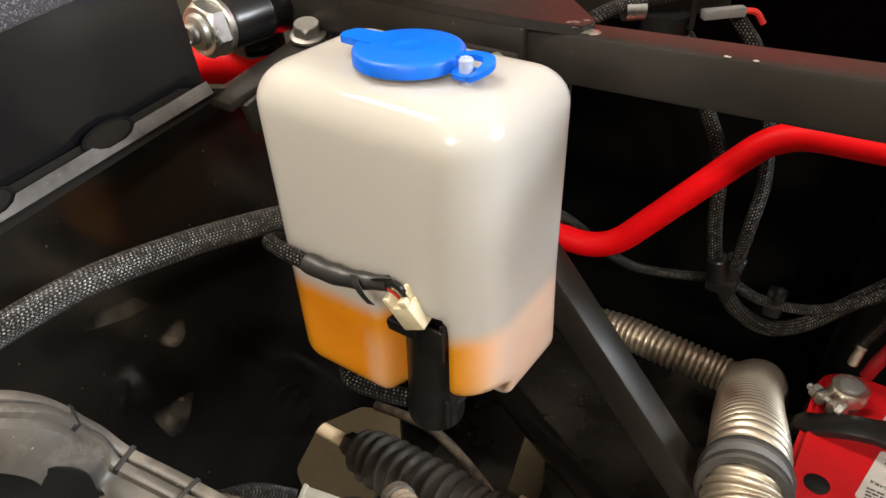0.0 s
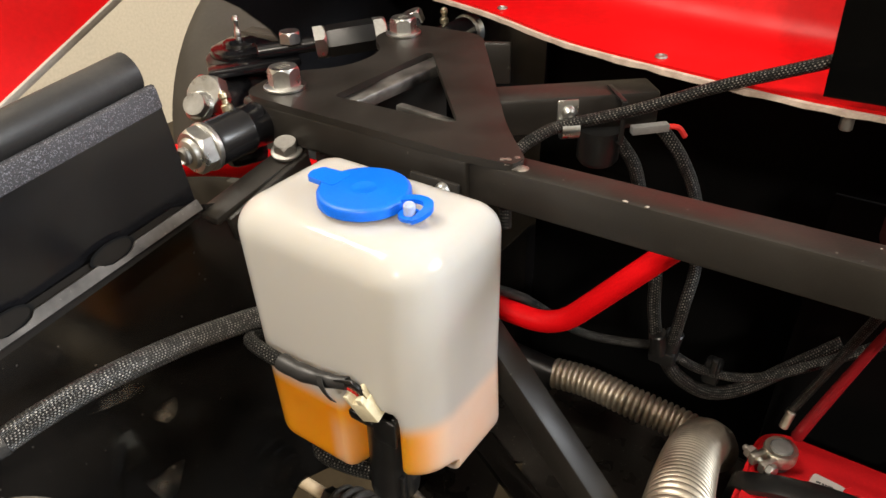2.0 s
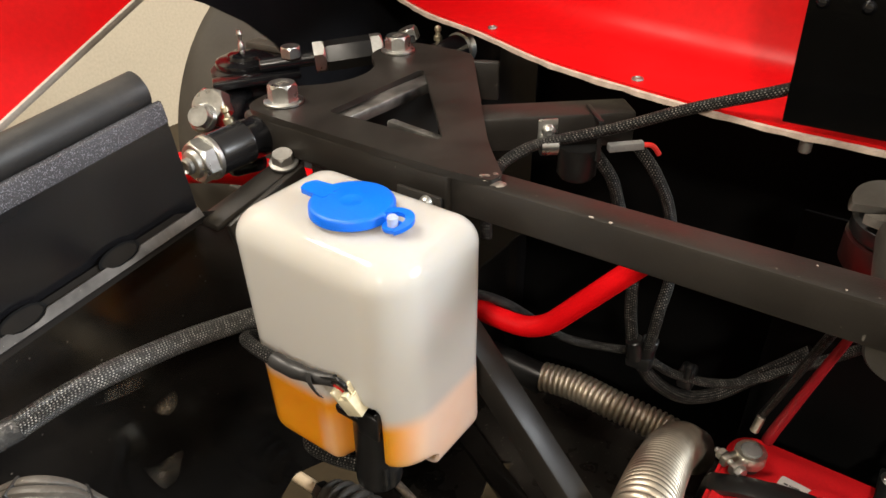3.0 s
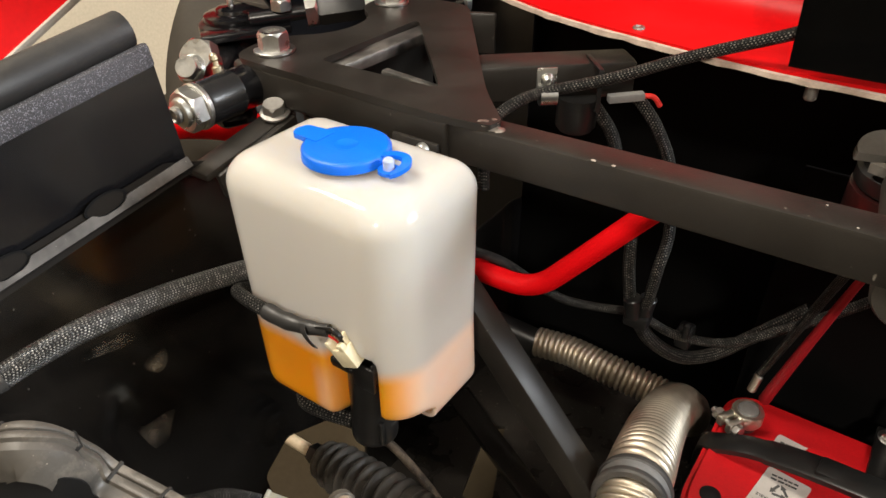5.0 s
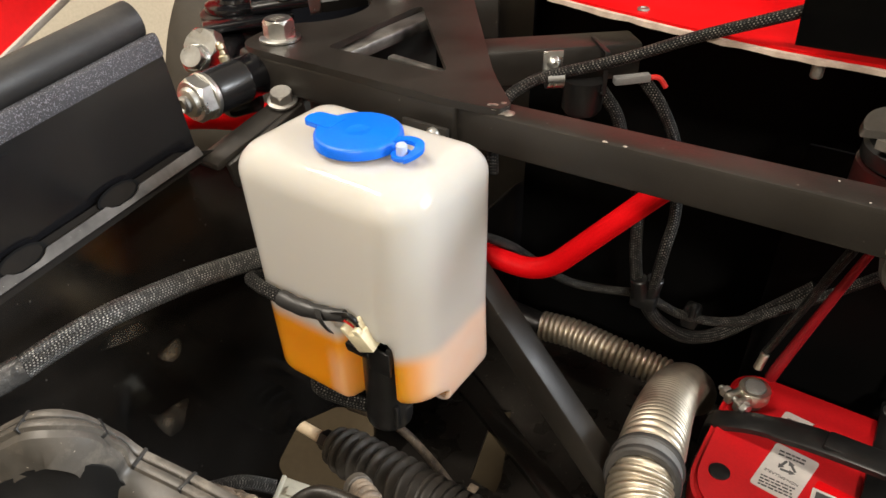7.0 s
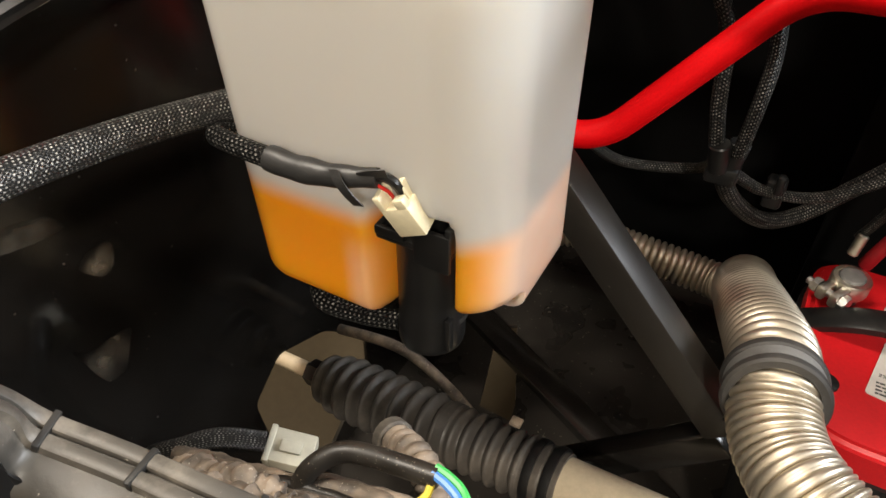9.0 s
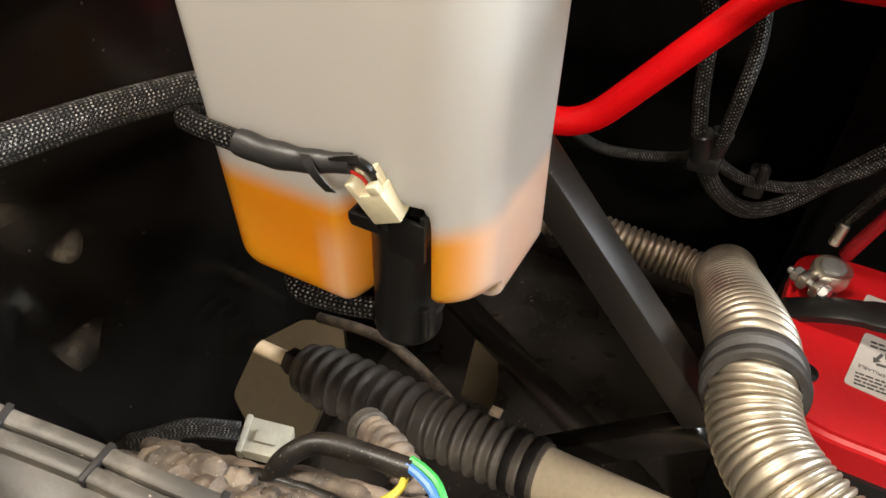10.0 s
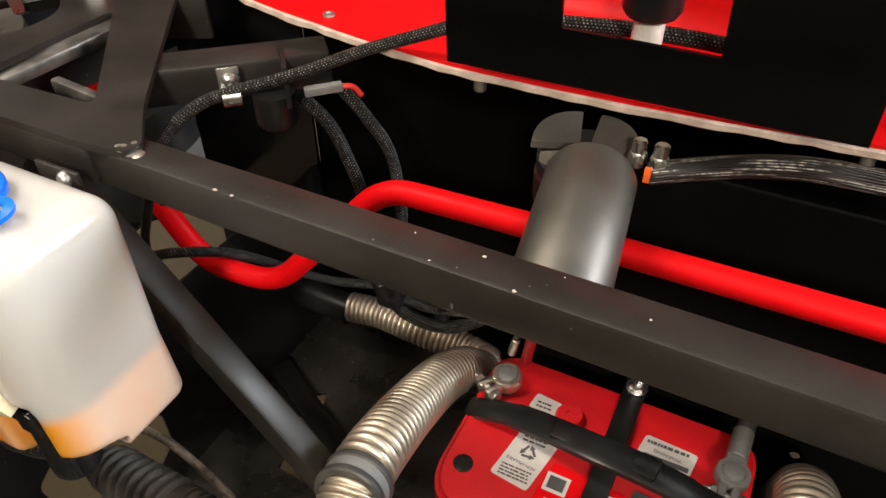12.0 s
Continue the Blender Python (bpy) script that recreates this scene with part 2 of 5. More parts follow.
# milky polythene: part of the light goes through; orange up to the fluid level, paler towards the right corner
milky, nt, bsdf = nodes_of("milky_polythene")
co = nt.nodes.new("ShaderNodeTexCoord")
sep = nt.nodes.new("ShaderNodeSeparateXYZ")
link(nt, co.outputs["Object"], sep.inputs[0])


def spread(sock, lo, hi):
    r = nt.nodes.new("ShaderNodeMapRange")
    r.interpolation_type = "SMOOTHSTEP"
    link(nt, sock, r.inputs["Value"])
    r.inputs["From Min"].default_value, r.inputs["From Max"].default_value = lo, hi
    return r.outputs[0]


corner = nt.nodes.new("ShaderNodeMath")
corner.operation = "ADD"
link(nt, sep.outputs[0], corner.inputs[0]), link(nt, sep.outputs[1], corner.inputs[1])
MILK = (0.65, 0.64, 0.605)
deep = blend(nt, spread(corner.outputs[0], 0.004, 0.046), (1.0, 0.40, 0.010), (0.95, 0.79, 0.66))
# pale band left of the pump channel: a highlight put into the colour
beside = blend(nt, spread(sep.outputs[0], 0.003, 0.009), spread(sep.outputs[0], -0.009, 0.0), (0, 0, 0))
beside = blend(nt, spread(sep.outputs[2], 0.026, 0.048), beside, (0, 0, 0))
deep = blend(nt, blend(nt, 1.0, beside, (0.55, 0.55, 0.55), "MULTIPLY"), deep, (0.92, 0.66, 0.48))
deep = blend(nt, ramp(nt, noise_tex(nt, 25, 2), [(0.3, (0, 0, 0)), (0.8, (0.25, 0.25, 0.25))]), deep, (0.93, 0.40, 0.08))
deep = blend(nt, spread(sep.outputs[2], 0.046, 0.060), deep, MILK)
link(nt, deep, bsdf.inputs["Base Color"])
bsdf.inputs["Roughness"].default_value = 0.42
bsdf.inputs["Subsurface Weight"].default_value = 0.8
bsdf.inputs["Subsurface Radius"].default_value = (1.0, 0.9, 0.75)
bsdf.inputs["Subsurface Scale"].default_value = 0.022
bsdf.inputs["Specular IOR Level"].default_value = 0.08
bsdf.inputs["Coat Weight"].default_value = 1.0
bsdf.inputs["Coat Roughness"].default_value = 0.045
bump(nt, bsdf, noise_tex(nt, 60, 3), 0.08, 0.002)
through_fluid = nt.nodes.new("ShaderNodeBsdfTranslucent")
link(nt, deep, through_fluid.inputs[0])
m3 = nt.nodes.new("ShaderNodeMixShader")
m3.inputs[0].default_value = 0.35
link(nt, bsdf.outputs[0], m3.inputs[1]), link(nt, through_fluid.outputs[0], m3.inputs[2])
link(nt, m3.outputs[0], nt.nodes["Material Output"].inputs[0])


# ---- building helpers ----
bases = {}


def thing(name, at, label, category, group="", kind="", turn=None):
    ob = new(name)
    ob.empty_display_size = 0.01
    ob.matrix_world = CAR @ Matrix.Translation(at) @ (turn or Matrix())
    bases[ob] = Vector(at) if turn is None else None
    return tagged(ob, label, category, group, kind)


def finish(bm, name, mat, smooth):
    bmesh.ops.recalc_face_normals(bm, faces=bm.faces)
    me = bpy.data.meshes.new(name)
    bm.to_mesh(me)
    bm.free()
    me.materials.append(mat)
    if smooth:
        me.shade_smooth()
        me.set_sharp_from_angle(angle=radians(smooth))
    return me


def part(name, bm, mat, parent, label="", smooth=38):
    """One mesh under a thing (or under a part). The bmesh is in the car's axes, or in the thing's own where it was turned."""
    top = parent
    while top.parent:
        top = top.parent
    base = bases.get(top)
    if base is not None:
        bmesh.ops.translate(bm, vec=-base, verts=bm.verts)
    ob = new(name, finish(bm, name, mat, smooth))
    ob.parent = parent
    return tagged(ob, label)


def single(name, bm, mat, at, label, category, group="", kind="", smooth=38):
    """A thing that is one mesh, in the car's axes."""
    bmesh.ops.translate(bm, vec=-Vector(at), verts=bm.verts)
    ob = new(name, finish(bm, name, mat, smooth))
    ob.matrix_world = CAR @ Matrix.Translation(at)
    return tagged(ob, label, category, group, kind)


def join(*bms):
    out = bmesh.new()
    for b in bms:
        me = bpy.data.meshes.new("tmp")
        b.to_mesh(me)
        b.free()
        out.from_mesh(me)
        bpy.data.meshes.remove(me)
    return out


def box(u0, u1, v0, v1, z0, z1, bevel=0.002, seg=2):
    bm = bmesh.new()
    bmesh.ops.create_cube(bm, size=1)
    bmesh.ops.scale(bm, vec=(u1 - u0, v1 - v0, z1 - z0), verts=bm.verts)
    bmesh.ops.translate(bm, vec=((u0 + u1) / 2, (v0 + v1) / 2, (z0 + z1) / 2), verts=bm.verts)
    if bevel:
        bmesh.ops.bevel(bm, geom=list(bm.edges), offset=bevel, segments=seg, affect="EDGES", profile=0.5)
    return bm


def beam(a, b, w, h, bevel=0.002, up=(0, 0, 1)):
    """A box of width w and height h from a to b."""
    a, b = Vector(a), Vector(b)
    d = (b - a)
    bm = box(-w / 2, w / 2, 0, d.length, -h / 2, h / 2, bevel)
    y = d.normalized()
    x = y.cross(Vector(up)).normalized()
    z = x.cross(y)
    m = Matrix((x, y, z)).transposed().to_4x4()
    bmesh.ops.transform(bm, matrix=Matrix.Translation(a) @ m, verts=bm.verts)
    return bm


def frame_of(d):
    d = Vector(d).normalized()
    x = d.cross(Vector((0, 0, 1)) if abs(d.z) < 0.95 else Vector((1, 0, 0))).normalized()
    return Matrix((x, d.cross(x), d)).transposed().to_4x4()


def lathe(profile, at=(0, 0, 0), d=(0, 0, 1), seg=24, turn=0.0):
    """Turn (radius, height) pairs round the axis d through at; ends of radius 0 close it."""
    bm = bmesh.new()
    rings = []
    for r, h in profile:
        if r < 1e-6:
            rings.append([bm.verts.new((0, 0, h))])
        else:
            rings.append([bm.verts.new((r * math.cos(turn + 2 * math.pi * i / seg), r * math.sin(turn + 2 * math.pi * i / seg), h)) for i in range(seg)])
    for lo, hi in zip(rings, rings[1:]):
        for i in range(seg):
            j = (i + 1) % seg
            if len(lo) == 1 and len(hi) > 1:
                bm.faces.new((lo[0], hi[i], hi[j]))
            elif len(hi) == 1 and len(lo) > 1:
                bm.faces.new((lo[i], lo[j], hi[0]))
            elif len(lo) > 1:
                bm.faces.new((lo[i], lo[j], hi[j], hi[i]))
    bmesh.ops.transform(bm, matrix=Matrix.Translation(at) @ frame_of(d), verts=bm.verts)
    return bm


def rod(a, b, r, seg=24, bevel=0.001, r2=None):
    a, b = Vector(a), Vector(b)
    n, r2 = (b - a).length, r if r2 is None else r2
    return lathe([(0, 0), (r - bevel, 0), (r, bevel), (r2, n - bevel), (r2 - bevel, n), (0, n)], a, b - a, seg)


def curve_points(pts, step):
    """A Catmull-Rom curve through pts, cut into even steps."""
    p = [Vector(x) for x in pts]
    p = [2 * p[0] - p[1], *p, 2 * p[-1] - p[-2]]
    dense = []
    for a, b, c, d in zip(p, p[1:], p[2:], p[3:]):
        for i in range(40):
            t = i / 40
            dense.append(0.5 * (2 * b + (c - a) * t + (2 * a - 5 * b + 4 * c - d) * t * t + (3 * b - a - 3 * c + d) * t ** 3))
    dense.append(p[-2])
    out, left = [dense[0]], step
    for a, b in zip(dense, dense[1:]):
        n = (b - a).length
        while n >= left and n > 0:
            a = a + (b - a) * (left / n)
            n -= left
            left = step
            out.append(a.copy())
        left -= n
    out.append(dense[-1])
    return out


def rounded(pts, r):
    """Corner points of a bent tube: each inner corner becomes an arc of about radius r."""
    p = [Vector(x) for x in pts]
    out = [p[0]]
    for a, b, c in zip(p, p[1:], p[2:]):
        s, e = b + (a - b).normalized() * r, b + (c - b).normalized() * r
        for i in range(9):
            t = i / 8
            out.append(s * (1 - t) ** 2 + b * 2 * t * (1 - t) + e * t * t)
    return out + [p[-1]]


def sweep(line, radius, seg=16, caps=True):
    """A tube along a list of points; radius is a number or a function of the way along in metres. Keeps along/round coordinates."""
    bm = bmesh.new()
    layer = bm.loops.layers.uv.new("UVMap")
    rings, s, side = [], 0.0, None
    for i, p in enumerate(line):
        d = (line[min(i + 1, len(line) - 1)] - line[max(i - 1, 0)]).normalized()
        if side is None:
            side = d.cross(Vector((0, 0, 1)) if abs(d.z) < 0.9 else Vector((1, 0, 0))).normalized()
        side = (side - d * side.dot(d)).normalized()
        up = d.cross(side)
        if i:
            s += (p - line[i - 1]).length
        r = radius(s) if callable(radius) else radius
        rings.append((s, [bm.verts.new(p + side * r * math.cos(2 * math.pi * k / seg) + up * r * math.sin(2 * math.pi * k / seg)) for k in range(seg)]))
    for (s0, lo), (s1, hi) in zip(rings, rings[1:]):
        for k in range(seg):
            j = (k + 1) % seg
            f = bm.faces.new((lo[k], lo[j], hi[j], hi[k]))
            for loop, co in zip(f.loops, ((s0, k / seg), (s0, (k + 1) / seg), (s1, (k + 1) / seg), (s1, k / seg))):
                loop[layer].uv = co
    if caps:
        bm.faces.new(list(reversed(rings[0][1])))
        bm.faces.new(rings[-1][1])
    return bm


def hose(pts, r, step=0.006, seg=14):
    return sweep(curve_points(pts, step), r, seg)


def plate(outline, holes, depth, place=None, bevel=0.0):
    """A flat sheet cut to an outline with holes, of the given thickness. place: from the sheet's x, y, z to the car's axes."""
    bm = bmesh.new()
    edges = []
    for loop in (outline, *holes):
        vs = [bm.verts.new((x, y, 0)) for x, y in loop]
        edges += [bm.edges.new((vs[i], vs[(i + 1) % len(vs)])) for i in range(len(vs))]
    bmesh.ops.triangle_fill(bm, use_beauty=True, use_dissolve=False, edges=edges)
    res = bmesh.ops.extrude_face_region(bm, geom=list(bm.faces))
    bmesh.ops.translate(bm, vec=(0, 0, depth), verts=[g for g in res["geom"] if isinstance(g, bmesh.types.BMVert)])
    if place is not None:
        bmesh.ops.transform(bm, matrix=place, verts=bm.verts)
    return bm


def round_poly(pts, r, n=6):
    """Round the corners of a flat outline."""
    out = []
    m = len(pts)
    for i in range(m):
        a, b, c = (Vector(pts[(i + k) % m]) for k in (-1, 0, 1))
        ri = r[i] if isinstance(r, (list, tuple)) else r
        ri = min(ri, (a - b).length * 0.48, (c - b).length * 0.48)
        s, e = b + (a - b).normalized() * ri, b + (c - b).normalized() * ri
        for k in range(n + 1):
            t = k / n
            q = s * (1 - t) ** 2 + b * 2 * t * (1 - t) + e * t * t
            out.append((q.x, q.y))
    return out


UPRIGHT_VZ = Matrix(((0, 0, 1, 0), (1, 0, 0, 0), (0, 1, 0, 0), (0, 0, 0, 1)))   # sheet x -> v, y -> z, thickness -> u
UPRIGHT_UZ = Matrix(((1, 0, 0, 0), (0, 0, 1, 0), (0, 1, 0, 0), (0, 0, 0, 1)))   # sheet x -> u, y -> z, thickness -> v


def hexagon(r, h0, h1, at, d, turn=0.3):
    """A hexagon nut or bolt head with chamfered corners: the flats stay, the corners fall to a round top."""
    bm = bmesh.new()
    n, c = 48, min(0.0022, (h1 - h0) * 0.3)
    flat = r * math.cos(math.pi / 6)
    rings = []
    for level in range(4):
        ring = []
        for i in range(n):
            a = 2 * math.pi * i / n
            edge = flat / math.cos((a + math.pi / 6) % (math.pi / 3) - math.pi / 6)
            fall = (edge - flat) / (r - flat)
            rad, h = ((edge, h0), (edge, h1 - c * 0.25 - c * fall), (flat * 0.97, h1), (flat * 0.6, h1))[level]
            ring.append(bm.verts.new((rad * math.cos(a + turn), rad * math.sin(a + turn), h)))
        rings.append(ring)
    for lo, hi in zip(rings, rings[1:]):
        for i in range(n):
            bm.faces.new((lo[i], lo[(i + 1) % n], hi[(i + 1) % n], hi[i]))
    bm.faces.new(rings[-1]), bm.faces.new(list(reversed(rings[0])))
    bmesh.ops.transform(bm, matrix=Matrix.Translation(at) @ frame_of(d), verts=bm.verts)
    return bm


def bolt(at, d, r=0.0105, head=0.009, washer=0.0165, label="zinc-plated hex bolt with flange washer", name="hex_bolt", turn=0.3, mat=None, marks=True):
    ob = thing(name, at, label, "bolt", "hex bolts of the suspension")
    d = Vector(d).normalized()
    p = Vector(at)
    mat = mat or zinc
    part("washer", lathe([(0, 0), (washer - 0.0006, 0), (washer, 0.0006), (washer, 0.002), (washer - 0.0012, 0.0028), (0, 0.0028)], p, d, 24), mat, ob)
    head_ob = part("bolt_head", hexagon(r, 0.0028, 0.0028 + head, p, d, turn), mat, ob, smooth=20)
    if marks:
        part("head_mark", join(*[beam(p + frame_of(d) @ Vector((x, -0.003, 0.003 + head)), p + frame_of(d) @ Vector((x, 0.003, 0.003 + head)), 0.0012, 0.0006, 0) for x in (-0.0035, 0, 0.0035)]), dull_steel, head_ob)
    return ob


def nipple(at, d=(0, 0, 1), k=1.0):
    return single("grease_nipple", lathe([(0, 0), (0.004 * k, 0), (0.004 * k, 0.004 * k), (0.0025 * k, 0.005 * k), (0.0022 * k, 0.008 * k), (0.0034 * k, 0.0095 * k), (0.003 * k, 0.0125 * k), (0.0012 * k, 0.014 * k), (0, 0.014 * k)], at, d, 14), brass, at,
                  "small plated grease nipple on a suspension joint", "grease nipple", "grease nipples")


# ---- the garage ----
def room():
    for name, b, m in (("floor", (-1.75, 3.6, -3.6, 3.2, -0.1, 0.0), concrete), ("ceiling", (-1.75, 3.6, -3.6, 3.2, 2.7, 2.8), ceiling_paint),
                       ("wall_west", (-1.85, -1.75, -3.6, 3.2, 0, 2.7), plaster), ("wall_east", (3.6, 3.7, -3.6, 3.2, 0, 2.7), plaster),
                       ("wall_north", (-1.85, 3.7, 3.2, 3.3, 0, 2.7), plaster), ("wall_south", (-1.85, 3.7, -3.7, -3.6, 0, 2.7), plaster)):
        label = {"floor": "tan painted concrete garage floor", "ceiling": "plain white garage ceiling"}.get(name, "plain beige plastered garage wall")
        single(name, box(*b, bevel=0), m, (0, 0, b[4]), label, name.split("_")[0], kind="structure", smooth=0)


room()


# ---- chassis ----
def box_tube(name, a, b, w, h, label, mat=powder, bevel=0.003, up=(0, 0, 1), at=None):
    return single(name, beam(a, b, w, h, bevel, up), mat, at or a, label, "chassis tube")


def tube_at(u):
    """Centre line of the cross tube, which rises a little across the bay."""
    return Vector((u, 0.0172 - 0.0707 * u, 0.6864 + 0.0605 * u))


main_tube = box_tube("chassis_tube", tube_at(-0.03), tube_at(0.95), 0.0235, 0.0250, "black powder-coated square chassis tube crossing the bay, with chips")
strut = thing("chassis_strut", (-0.082, 0.030, 0.643), "black diagonal box-section strut below the cross tube", "chassis tube")
part("tube", beam((-0.1062, 0.0278, 0.6588), (0.1215, 0.0176, 0.4104), 0.0225, 0.022, 0.003, (0.738, 0.0, 0.674)), powder, strut)
rng = random.Random(7)
part("weld_bead", join(*[lathe([(0, -0.002), (0.0016, -0.0014), (0.0021, 0), (0.0016, 0.0014), (0, 0.002)], (0.1185 + 0.006 * rng.random(), 0.0065 + 0.0021 * k, 0.4300 - 0.006 * rng.random()), (rng.random(), 0.4, 1), 10) for k in range(11)]), powder, strut, "lumpy weld bead at the strut's foot")
box_tube("lower_rail", (0.126, 0.020, 0.400), (0.010, 0.030, 0.262), 0.020, 0.020, "black lower chassis rail meeting the strut's foot", pan_black)
box_tube("chassis_post", (-0.13, 0.236, 0.25), (-0.13, 0.236, 0.69), 0.024, 0.024, "black upright chassis post behind the cross tube")
box_tube("branch_tube", (-0.073, 0.092, 0.6865), (0.026, 0.180, 0.6865), 0.030, 0.027, "short black box-section tube branching from the plate")

# the A-shaped mounting plate with its rounded triangular hole
mount = thing("suspension_mount", (-0.12, 0.08, 0.70), "black powder-coated triangular suspension mounting plate with rounded triangular hole", "mounting plate")
outline = round_poly([(0.010, 0.0075), (-0.02, 0.0035), (-0.205, 0.0035), (-0.212, 0.05), (-0.178, 0.085), (-0.178, 0.13), (-0.214, 0.158), (-0.205, 0.205), (-0.135, 0.208), (-0.020, 0.052), (0.012, 0.018)],
                     [0.003, 0.02, 0.018, 0.02, 0.03, 0.03, 0.02, 0.02, 0.015, 0.02, 0.003])
gap = round_poly([(-0.146, 0.034), (-0.146, 0.150), (-0.046, 0.038)], [0.005, 0.012, 0.012])
part("plate", plate(outline, [gap], 0.005, Matrix.Translation((0, 0, 0.6985))), powder, mount, smooth=30)
part("flange", box(-0.205, -0.018, 0.0035, 0.0125, 0.674, 0.7005, 0.0035, 3), powder, mount)
part("gusset_bar", beam((-0.149, 0.034, 0.691), (-0.131, 0.150, 0.6975), 0.017, 0.010, 0.0025), worn_black, mount, "worn black steel bar under the plate")
part("gusset_bar", beam((-0.112, 0.062, 0.690), (-0.047, 0.055, 0.690), 0.0075, 0.012, 0.002), worn_black, mount)
part("web", box(-0.166, -0.160, 0.03, 0.19, 0.60, 0.6985, 0.001), powder, mount)
part("ear", beam((-0.145, 0.185, 0.685), (-0.105, 0.205, 0.685), 0.006, 0.035, 0.002), powder, mount)
rng = random.Random(21)
weld_lumps = [lathe([(0, 0.0010), (r * 0.6, 0.0008), (r, 0.0), (r * 0.9, -0.001), (0, -0.001)], (x, y, 0.7026 if x < 0.008 else 0.6998), (0.12 * rng.uniform(-1, 1), 0.12 * rng.uniform(-1, 1), 1), 14)
              for x, y, r in ((0.001, 0.0110, 0.0040), (0.0055, 0.0118, 0.0052), (0.0100, 0.0126, 0.0050), (0.0140, 0.0124, 0.0042), (0.0075, 0.0158, 0.0042))]
part("weld", join(*weld_lumps), weld_metal, mount, "ground bare weld spot")


def paint_chip(u, v, z, r, k):
    rng = random.Random(k)
    n = 9
    pts = [(u + r * (0.6 + 0.7 * rng.random()) * math.cos(2 * math.pi * i / n), v + 0.8 * r * (0.6 + 0.7 * rng.random()) * math.sin(2 * math.pi * i / n)) for i in range(n)]
    part("paint_chip", plate(pts, [], 0.0004, Matrix.Translation((u, v, z)) @ Matrix.Translation((-u, -v, 0))), white_chip, main_tube)


bases[main_tube] = tube_at(-0.03)
for k, (u, v, r) in enumerate(((0.0783, 0.0026, 0.0026), (0.0900, 0.0024, 0.0024), (0.246, 0.003, 0.0018), (0.226, 0.017, 0.002), (0.19, 0.018, 0.001), (0.205, 0.004, 0.001), (0.30, 0.012, 0.0012), (0.262, 0.020, 0.0008))):
    paint_chip(u, tube_at(u).y - 0.013 + v, tube_at(u).z + 0.0124, r * 0.5, k)


# ---- upper wishbone and steering link ----
bolt((-0.1855, 0.028, 0.7035), (0, 0, 1), 0.0114, 0.0125, 0.0150, turn=0.62)
bolt((-0.193, 0.175, 0.7035), (0, 0, 1), 0.0114, 0.0115, 0.0150, turn=0.7)
bolt((-0.160, -0.002, 0.672), (0.15, -0.2, 1), 0.0085, 0.0065, 0.0108, turn=0.1, label="small zinc-plated flange bolt on the strap", mat=dull_steel, marks=False)

wishbone = arm = thing("upper_wishbone", (-0.191, 0.0, 0.684), "black painted upper wishbone with bush and plated locknut", "wishbone")
part("sleeve", lathe([(0, -0.040), (0.0142, -0.040), (0.0156, -0.037), (0.0156, -0.013), (0.0162, -0.0122), (0.0162, -0.0108), (0.0156, -0.010), (0.0156, 0.009), (0.0161, 0.0098), (0.0161, 0.0108), (0.0156, 0.0116), (0.0156, 0.035), (0.014, 0.038), (0, 0.038)], (-0.191, 0.0, 0.684), (0, 1, 0), 32), gloss_black, arm)
part("washer", rod((-0.191, -0.0445, 0.684), (-0.191, -0.040, 0.684), 0.0165), zinc, arm)
nut = part("locknut", hexagon(0.0158, 0.0445, 0.0545, (-0.191, 0.0, 0.684), (0, -1, 0), 0.25), zinc, arm, "plated locknut", smooth=20)
part("nut_collar", lathe([(0, 0.0585), (0.0075, 0.0585), (0.0095, 0.0575), (0.0105, 0.0545), (0, 0.0545)], (-0.191, 0.0, 0.684), (0, -1, 0), 24), zinc, nut)
part("thread_end", lathe([(0, 0.0605), (0.0035, 0.0605), (0.0045, 0.0625), (0.006, 0.061), (0.006, 0.055)], (-0.191, 0.0, 0.684), (0, -1, 0), 18), dull_steel, arm)
nipple((-0.201, -0.012, 0.6965), (-0.25, 0, 1))
arm = thing("wishbone_bush", (-0.188, 0.235, 0.684), "black painted wishbone bush with a plated end collar", "suspension bush")
part("sleeve", rod((-0.188, 0.205, 0.684), (-0.188, 0.262, 0.684), 0.0145, 28), gloss_black, arm)
part("collar", lathe([(0.011, 0), (0.016, 0.002), (0.016, 0.010), (0.011, 0.012), (0.008, 0.012), (0, 0.012)], (-0.188, 0.262, 0.684), (0, 1, 0), 24), zinc, arm)
nipple((-0.196, 0.240, 0.697))
single("hex_bolt", hexagon(0.010, 0, 0.012, (-0.229, 0.240, 0.692), (-0.3, -0.2, 1)), zinc, (-0.229, 0.24, 0.692), "zinc-plated bolt head beside the far bush", "bolt", "hex bolts of the suspension", smooth=20)


def cluster_nut(at, d, r, h, label, flange):
    ob = thing("clamp_nut", at, label, "nut", "plated nuts beside the bush")
    part("nut", hexagon(r, 0.003, h, at, d, 0.5), zinc, ob, smooth=20)
    if flange:
        part("flange", lathe([(0, 0), (r * 1.2, 0), (r * 1.2, 0.0012), (r, 0.0035), (0, 0.0035)], at, d, 24), zinc, ob)


cluster_nut((-0.268, 0.030, 0.678), (0.25, -0.75, 0.55), 0.0160, 0.0175, "large bright plated nut beside the wishbone bush", False)
cluster_nut((-0.262, 0.010, 0.679), (0.35, -0.80, 0.60), 0.0100, 0.0100, "plated flange nut below a larger one", True)
part("arm", join(beam((-0.255, 0.02, 0.655), (-0.195, -0.005, 0.665), 0.03, 0.022, 0.006), beam((-0.27, 0.03, 0.655), (-0.36, 0.13, 0.645), 0.028, 0.022, 0.006)), gloss_black, wishbone)

